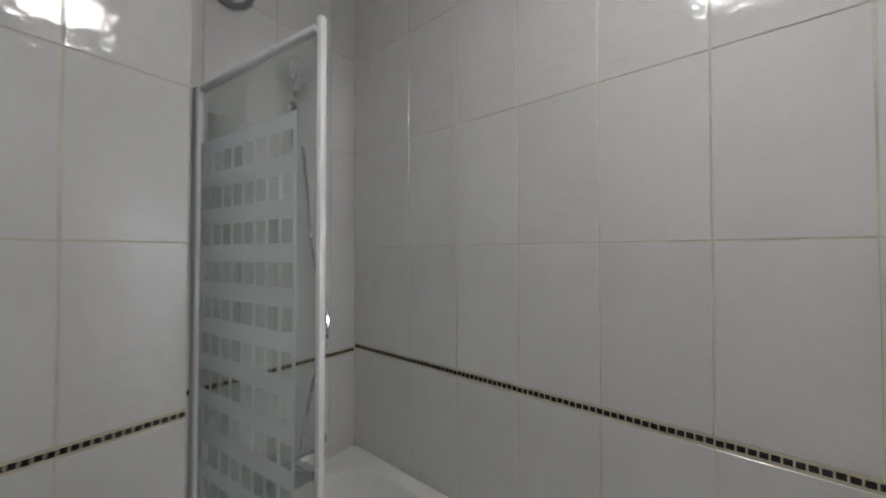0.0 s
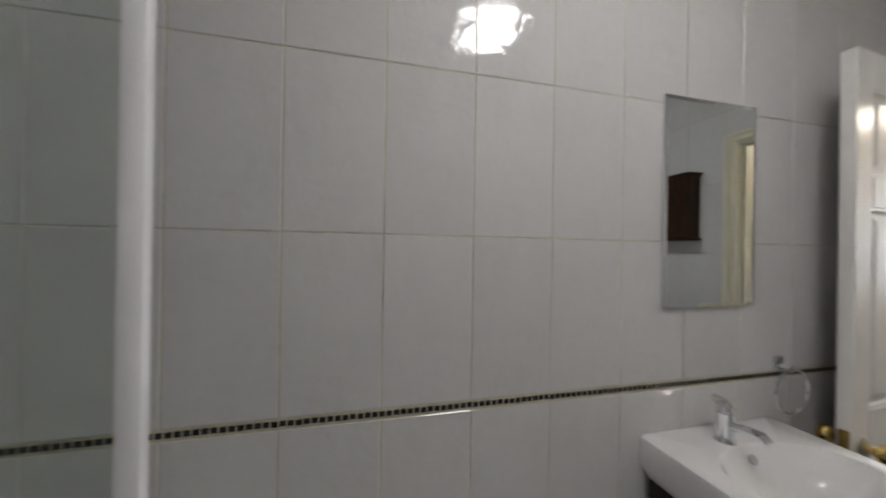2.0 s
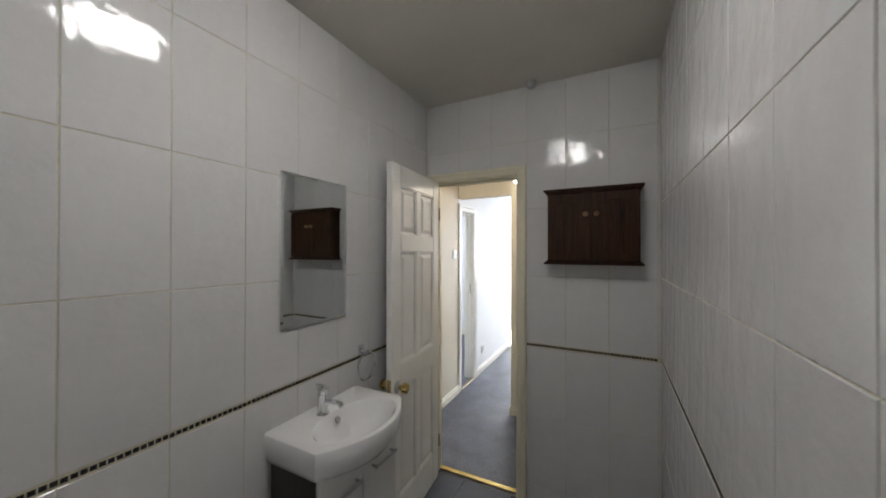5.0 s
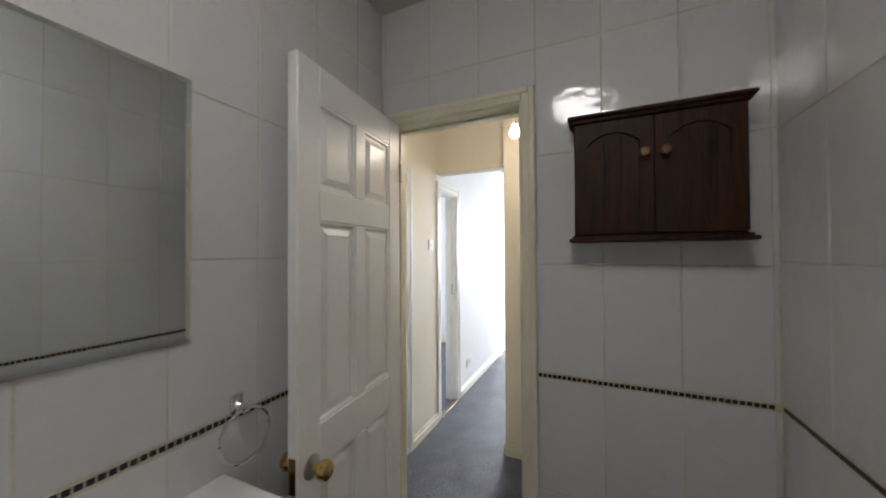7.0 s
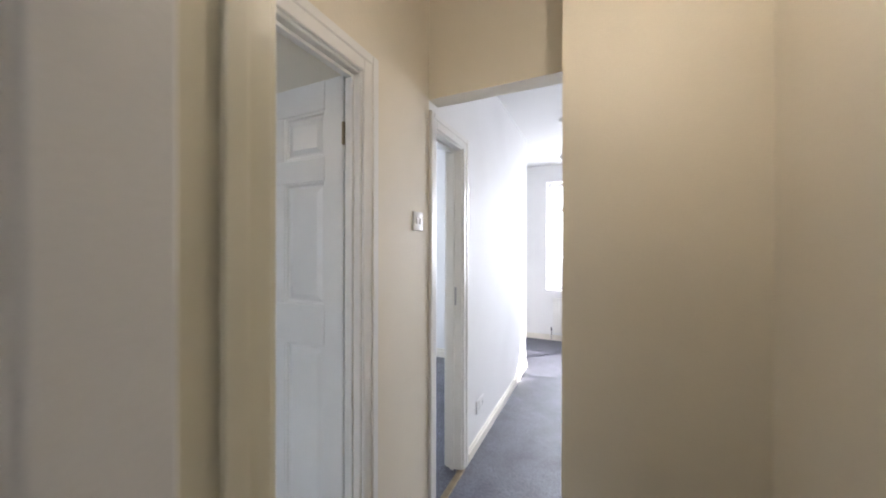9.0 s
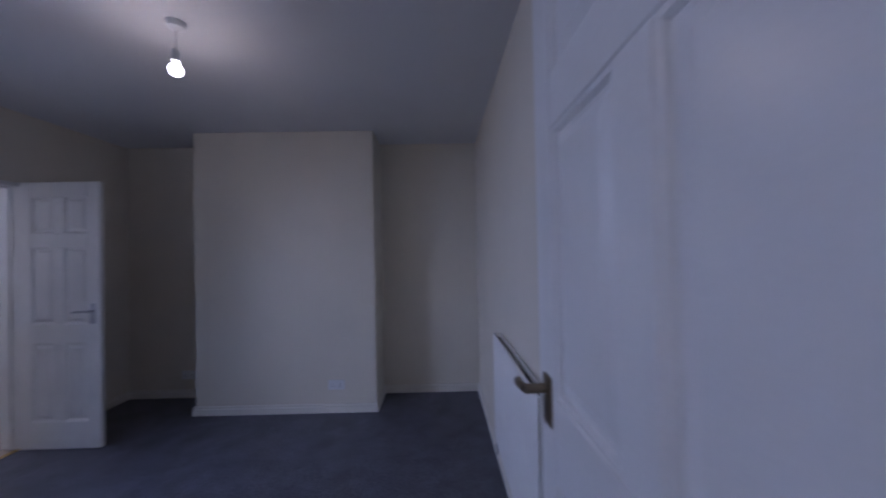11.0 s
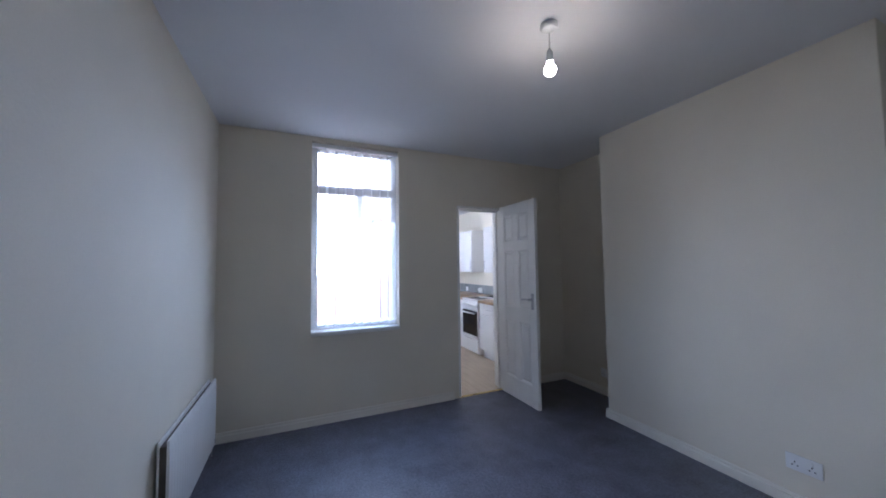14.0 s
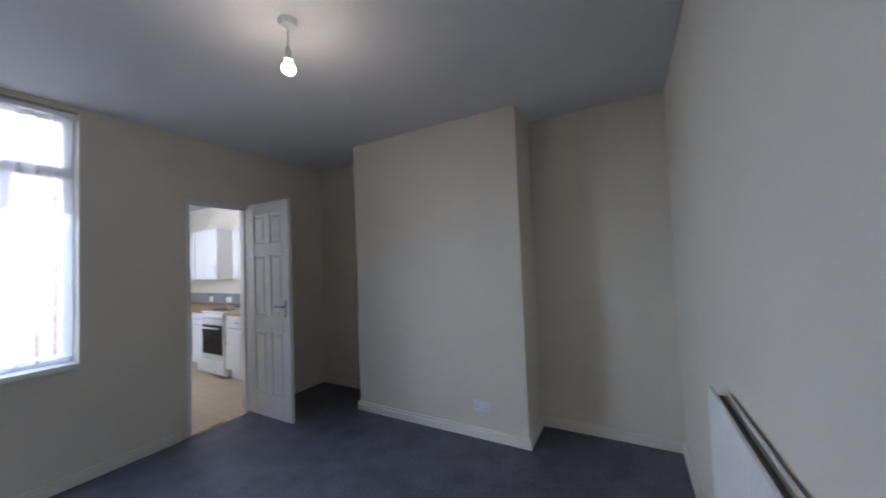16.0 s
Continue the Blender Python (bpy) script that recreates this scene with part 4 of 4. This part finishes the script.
def blinds():
    root = thing("vertical_blind", pose(LW - 0.035, 0.99, 0), "white translucent vertical blind, slats turned open", "blind")
    part("head_rail", box((-0.02, 0.004, 2.43), (0.022, 0.782, 2.465), 0.003), M_PLASTIC, root, "white head rail")
    n = 9
    for i in range(n):
        y = 0.09 + i * 0.08
        a = radians(48 + 5 * math.sin(i * 2.1))
        c, s = math.cos(a) * 0.042, math.sin(a) * 0.042
        k, bm = 6, bmesh.new()
        top, bot = [], []
        for j in range(k + 1):
            u = -1 + 2 * j / k
            off = 0.004 * (1 - u * u)
            top.append(bm.verts.new((s * u + off * math.cos(a), y + c * u - off * math.sin(a), 2.425)))
            bot.append(bm.verts.new((s * u + off * math.cos(a), y + c * u - off * math.sin(a), 0.845)))
        for j in range(k):
            bm.faces.new((top[j], top[j + 1], bot[j + 1], bot[j]))
        sl = part("slat", bm, M_BLIND, root, smooth=60)
        part("weight", box((-s * 0.9 - 0.002, y - abs(c) * 0.9 - 0.002, 0.838), (s * 0.9 + 0.002, y + abs(c) * 0.9 + 0.002, 0.85)), M_BLIND, sl)
    part("chain", tube(bmesh.new(), [(-0.028, 0.045 + i * 0.02, 0.846 - 0.006 * math.sin(i * 0.8)) for i in range(36)], 0.0014, 5), M_PLASTIC, root)


blinds()

# ================= kitchen things =================
def base_unit(x0, x1, label, drawer=True):
    root = thing("kitchen_base_unit", pose(x0, 3.36, 0), label, "kitchen unit", "kitchen base units")
    w = x1 - x0
    part("body", box((0.002, 0.02, 0.13), (w - 0.002, 0.58, 0.802)), M_WHITEBOARD, root)
    part("plinth", box((0, 0.06, 0.006), (w, 0.08, 0.128)), M_WHITEBOARD, root)
    zs = [(0.135, 0.64), (0.645, 0.80)] if drawer else [(0.135, 0.80)]
    for k, (a, b) in enumerate(zs):
        dr = part("drawer_front" if k else "cabinet_door", box((0.003, 0, a), (w - 0.003, 0.018, b), 0.002), M_WHITEBOARD, root)
        bm = bmesh.new()
        if k:
            p, q = (w / 2 - 0.06, -0.028, (a + b) / 2), (w / 2 + 0.06, -0.028, (a + b) / 2)
        else:
            p, q = (0.045, -0.028, b - 0.20), (0.045, -0.028, b - 0.06)
        tube(bm, [p, q], 0.005, 8)
        for e in (p, q):
            cyl(bm, e, (e[0], 0.0, e[2]), 0.004, n=8)
        part("bar_handle", bm, M_STEEL, dr, "steel bar handle")


base_unit(-4.62, -4.30, "narrow white base unit beside the cooker")
base_unit(-3.79, -3.19, "white base unit with drawer and steel handles")
base_unit(-3.19, -2.75, "white end base unit by the doorway")
base_unit(-5.80, -5.20, "white base unit beyond the dark appliance gap")


def worktop(x0, x1):
    single("worktop", box((x0, 3.335, 0.803), (x1, 3.948, 0.841), 0.005, 2), M_WORKTOP, "wood-effect laminate worktop on the base units", "worktop")


worktop(-6.40, -4.297)
worktop(-3.795, -2.73)


def cooker():
    root = thing("cooker", pose(-4.29, 3.33, 0), "white freestanding cooker with black oven door", "cooker")
    w = 0.49
    part("body", box((0, 0.03, 0.03), (w, 0.60, 0.825), 0.005), M_WHITEBOARD, root)
    dr = part("oven_door", box((0.004, 0, 0.25), (w - 0.004, 0.03, 0.675), 0.006, 2), M_WHITEBOARD, root)
    part("oven_glass", box((0.012, -0.004, 0.30), (w - 0.012, 0.002, 0.668), 0.002), M_BLACK, dr, "black oven glass")
    bm = tube(bmesh.new(), [(0.06, -0.04, 0.635), (w - 0.06, -0.04, 0.635)], 0.011, 10)
    for x in (0.075, w - 0.075):
        cyl(bm, (x, -0.04, 0.635), (x, 0, 0.635), 0.008, n=10)
    part("oven_handle", bm, M_WHITEBOARD, dr)
    part("drawer_front", box((0.004, 0.004, 0.06), (w - 0.004, 0.03, 0.235), 0.004), M_WHITEBOARD, root)
    pn = part("control_panel", box((0, 0.0, 0.685), (w, 0.032, 0.82), 0.006, 2), M_WHITEBOARD, root)
    for i in range(6):
        x = 0.06 + i * 0.074
        part("control_knob", cyl(bmesh.new(), (x, 0.0, 0.755), (x, -0.022, 0.755), 0.017, 0.014, 14), M_PLASTIC, pn)
    part("hob_top", box((-0.003, 0.0, 0.826), (w + 0.003, 0.60, 0.845), 0.004), M_CERAMIC, root)
    for x, y, r in ((0.13, 0.16, 0.09), (0.36, 0.16, 0.072), (0.13, 0.43, 0.072), (0.36, 0.43, 0.09)):
        part("hotplate", lathe(bmesh.new(), [(r, 0), (r, 0.008), (r * 0.9, 0.011), (0.01, 0.010)], Matrix.Translation((x, y, 0.845)), 24), M_BLACK, root, "black solid hotplate")


cooker()


def wall_unit(x0, x1, z0, z1, label, handle):
    root = thing("kitchen_wall_unit", pose(x0, 3.65, 0), label, "kitchen unit", "kitchen wall units")
    w = x1 - x0
    part("body", box((0, 0.02, z0), (w, 0.298, z1), 0.002), M_WHITEBOARD, root)
    dr = part("cabinet_door", box((0.002, 0, z0), (w - 0.002, 0.018, z1), 0.002), M_WHITEBOARD, root)
    bm = tube(bmesh.new(), [(handle, -0.028, z0 + 0.05), (handle, -0.028, z0 + 0.19)], 0.005, 8)
    for z in (z0 + 0.06, z0 + 0.18):
        cyl(bm, (handle, -0.028, z), (handle, 0, z), 0.004, n=8)
    part("bar_handle", bm, M_STEEL, dr, "steel bar handle")


wall_unit(-5.80, -5.17, 1.24, 1.95, "white kitchen wall unit", 0.33)
wall_unit(-5.15, -4.55, 1.24, 1.97, "white kitchen wall unit with steel handle", 0.60)
wall_unit(-4.14, -3.60, 1.24, 1.97, "white kitchen wall unit with steel handle", 0.06)
switch("cooker_switch", pose(-5.27, 3.936, 0.905), "white cooker switch on grey splashback", 1)
socket(pose(-4.76, 3.936, 0.905), "white socket on grey splashback")
# bulb out of view, added to go with the kitchen fill lamp
pendant("pendant_light", pose(-3.9, 2.75, 2.4), 0.15, "unseen lit kitchen bulb added with the fill lamp", True)

# ================= yard =================
structure("ground", box((-60, -40, -0.30), (-2.86, 40, -0.22)), M_CONCRETE, "grey concrete yard and ground", "ground")
structure("ground_front", box((5.2, -40, -0.30), (60, 40, -0.22)), M_CONCRETE, "grey concrete ground before the house", "ground")
structure("roof_slab", box((-2.75, -3.1, 2.72), (5.25, 4.05, 2.85)), M_CONCRETE, "plain slab closing the building above", "roof")
structure("backdrop_yard_sky", box((-52.0, -60, -5), (-51.9, 60, 50)), M_HAZE, "bright overcast sky behind the yard", "sky")
structure("backdrop_front_sky", box((55.0, -60, -5), (55.1, 60, 50)), M_HAZE, "bright overcast sky before the house", "sky")
yw = tagged(new("yard_wall", mesh("yard_wall", box((-7.2, -3.0, -0.22), (-7.0, 6.0, 1.1)), M_MORTAR)), "weathered brick yard wall with concrete coping", "wall")
part("coping", box((-7.24, -3.0, 1.1), (-6.96, 6.0, 1.16), 0.01, 2), M_CONCRETE, yw, "weathered concrete coping")
dp = thing("drainpipe", pose(-5.62, 1.915, -0.22), "black plastic drainpipe on the kitchen wall", "drainpipe")
part("pipe", cyl(bmesh.new(), (0, 0, 0), (0, 0, 2.9), 0.034, n=16), M_BLACK, dp)
for z in (0.5, 1.6, 2.6):
    part("pipe_clip", cyl(bmesh.new(), (0, 0, z), (0, 0, z + 0.04), 0.042, n=16), M_BLACK, dp)

# ================= tiles, bricks: many small pieces =================
TW, TH, G = 0.2205, 0.4045, 0.0026
ROWS = [(-0.24 + 0.004, 0.1605), (0.1605, 0.561), (0.561, 0.9635), (0.9875, 1.4105), (1.4105, 1.815), (1.815, 2.2195), (2.2195, 2.624)]
ROWS_DOOR = ROWS[:3] + [(0.9875, 1.381), (1.381, 1.780), (1.780, 2.180), (2.180, 2.580)]
ROWS_SOUTH = ROWS[:3] + [(0.9875, 1.392), (1.392, 1.774), (1.774, 2.174), (2.174, 2.574)]
ROWS_BASIN = ROWS[:2] + [(0.561, 0.9785), (1.0025, 1.4105)] + ROWS[4:]
cache = {}


def tile_mesh(w, h, t=0.006):
    """A glazed tile with eased edges; face towards -y, corner at the origin."""
    key = (round(w, 4), round(h, 4), t)
    if key not in cache:
        e = 0.0016
        bm = loft([[Vector(p) for p in ((a, y, b), (w - a, y, b), (w - a, y, h - b), (a, y, h - b))] for a, b, y in ((0, 0, 0), (0, 0, -t + e), (e, e, -t))], False, True)
        cache[key] = mesh("tile", bm, M_TILE)
    return cache[key]


def tile_run(parent, origin, along, u0, u1, z0, z1, joint, holes=(), courses=ROWS):
    """Tiles on a wall plane: origin is u = 0 on the wall face; along: degrees of the u axis about z; joint: a u at which a joint lies."""
    rz = Matrix.Rotation(radians(along), 4, "Z")
    k0 = math.floor((u0 - joint) / TW)
    k1 = math.ceil((u1 - joint) / TW)
    for a, b in courses:
        for k in range(k0, k1):
            lo, hi = max(u0, joint + k * TW), min(u1, joint + (k + 1) * TW)
            c, d = max(z0, a), min(z1, b)
            rects = [(lo, hi, c, d)]
            for hu0, hu1, hz0, hz1 in holes:
                nxt = []
                for p, q, r, s in rects:
                    if q <= hu0 or p >= hu1 or s <= hz0 or r >= hz1:
                        nxt.append((p, q, r, s))
                        continue
                    if p < hu0:
                        nxt.append((p, hu0, r, s))
                    if q > hu1:
                        nxt.append((hu1, q, r, s))
                    if s > hz1:
                        nxt.append((max(p, hu0), min(q, hu1), hz1, s))
                    if r < hz0:
                        nxt.append((max(p, hu0), min(q, hu1), r, hz0))
                rects = nxt
            for p, q, r, s in rects:
                if q - p > 0.012 and s - r > 0.012:
                    ob = new("tile", tile_mesh(q - p - G, s - r - G))
                    ob.parent = parent
                    tilt = random.uniform(-0.10, 0.10), random.uniform(-0.10, 0.10)
                    ob.matrix_basis = Matrix.Translation(origin) @ rz @ Matrix.Translation((p + G / 2, 0, r + G / 2)) @ pose(0, 0, 0, tilt[0], 0, tilt[1])


def strip_run(parent, origin, along, u0, u1, lift=0.0):
    """The band of small black mosaic squares between the tile rows."""
    rz = Matrix.Translation((origin[0], origin[1], lift)) @ Matrix.Rotation(radians(along), 4, "Z")
    part("mosaic_bed", bm_box(bmesh.new(), (u0, -0.0045, 0.9645), (u1, 0, 0.9865)), M_STRIP, parent, m=rz)
    vs, fs = [], []
    n = int((u1 - u0) / 0.0165)
    for i in range(n):
        a, j = u0 + i * 0.0165 + 0.0018, random.uniform(-0.0006, 0.0006)
        b, z0, z1, y, e = a + 0.0138, 0.9692 + j, 0.9822 + j, -0.0062, 0.001
        o = len(vs)
        vs += [(a, -0.0044, z0), (b, -0.0044, z0), (b, -0.0044, z1), (a, -0.0044, z1), (a + e, y, z0 + e), (b - e, y, z0 + e), (b - e, y, z1 - e), (a + e, y, z1 - e)]
        fs += [tuple(o + q for q in f) for f in ((4, 5, 6, 7), (0, 1, 5, 4), (1, 2, 6, 5), (2, 3, 7, 6), (3, 0, 4, 7))]
    me = bpy.data.meshes.new("mosaic_squares")
    me.from_pydata(vs, [], fs)
    me.materials.append(M_MOSAIC)
    ob = new("mosaic_squares", me)
    ob.parent, ob.matrix_basis = parent, rz
    tagged(ob, "row of small black glass mosaic squares", kind="stuff")


tile_run(wall_mirror, (0, 0.006, 0), 0, XW, 0, 0.004, ZC, -1.4945, courses=ROWS_BASIN)
strip_run(wall_mirror, (0, 0.006, 0), 0, XW, 0, 0.015)
tile_run(wall_door, (0.006, 0, 0), -90, 0.0, -YR, 0.004, ZC, 0.682, [(0.005, 0.682, -1, 2.035)], ROWS_DOOR)
strip_run(wall_door, (0.006, 0, 0), -90, 0.682, -YR)
tile_run(wall_right, (0, YR - 0.006, 0), 180, 0, -XB, 0.004, ZC, 1.102, courses=ROWS_SOUTH)
strip_run(wall_right, (0, YR - 0.006, 0), 180, 0, -XB)
tile_run(wall_west, (XW - 0.006, 0, 0), 90, -0.63, 0, 0.004, ZC, -0.12)
strip_run(wall_west, (XW - 0.006, 0, 0), 90, -0.63, 0)
tile_run(wall_box, (XB - 0.006, 0, 0), 90, YR, -0.63, 0.004, ZC, -0.63)
strip_run(wall_box, (XB - 0.006, 0, 0), 90, YR, -0.63)
structure("wall_bath_return", box((XW, -0.642, 0.004), (XB - 0.006, -0.63, ZC)), M_TILE, "tiled return of the boxed-out wall", "wall")

floor_bath = structure("floor_bath", box((XW, YR, 0.0), (0.056, -0.0, 0.003)), M_GROUT, "grouted bed of the bathroom floor", "floor")
ft = mesh("floor_tile", box((0.002, 0.002, 0.003), (0.298, 0.298, 0.011), 0.0015), M_SLATE)
for i in range(10):
    for j in range(5):
        if i * 0.3 > 2.5 or 0.056 - (i + 1) * 0.3 < XW - 0.1:
            continue
        ob = new("floor_tile", ft)
        ob.parent, ob.matrix_basis = floor_bath, pose(0.056 - (i + 1) * 0.3, -0.12 - j * 0.3 + (0.15 if i % 2 else 0) - 0.3 + 0.15, 0)

splash = tagged(new("splashback", mesh("splashback", box((-6.4, 3.940, 0.842), (-2.72, 3.949, 1.00)), M_GROUT)), "grey tiled splashback above the worktop", "splashback")
sp = mesh("splash_tile", box((0.001, -0.008, 0.001), (0.198, 0, 0.158), 0.001), M_GREYTILE)
for i in range(18):
    for j in range(1):
        ob = new("tile", sp)
        ob.parent, ob.matrix_basis = splash, pose(-6.38 + i * 0.2, 3.946, 0.8425)

outer_brick = structure("wall_yard_brick", pierced("y", 1.96, 0.04, -6.6, LW - 0.16, -0.22, 2.9, [(-5.05, -4.45, 1.0, 2.1)]), M_MORTAR, "brick outer face of the kitchen wall", "wall")
bk = mesh("brick", box((0, 0, 0), (0.215, 0.012, 0.065), 0.002), M_BRICK)
for j in range(30):
    z = -0.10 + j * 0.0755
    for i in range(12):
        x = -5.55 + i * 0.226 + (0.113 if j % 2 else 0)
        if x + 0.215 > LW - 0.16 or (x + 0.215 > -5.07 and x < -4.43 and z + 0.065 > 0.98 and z < 2.12):
            continue
        ob = new("brick", bk)
        ob.parent, ob.matrix_basis = outer_brick, pose(x, 1.95, z)
yb = mesh("brick", box((0, 0, 0), (0.012, 0.215, 0.065), 0.002), M_BRICK)
for j in range(17):
    for i in range(8):
        ob = new("brick", yb)
        ob.parent, ob.matrix_basis = yw, pose(-7.002, 0.5 + i * 0.226 - (0.113 if j % 2 else 0), -0.19 + j * 0.0755)
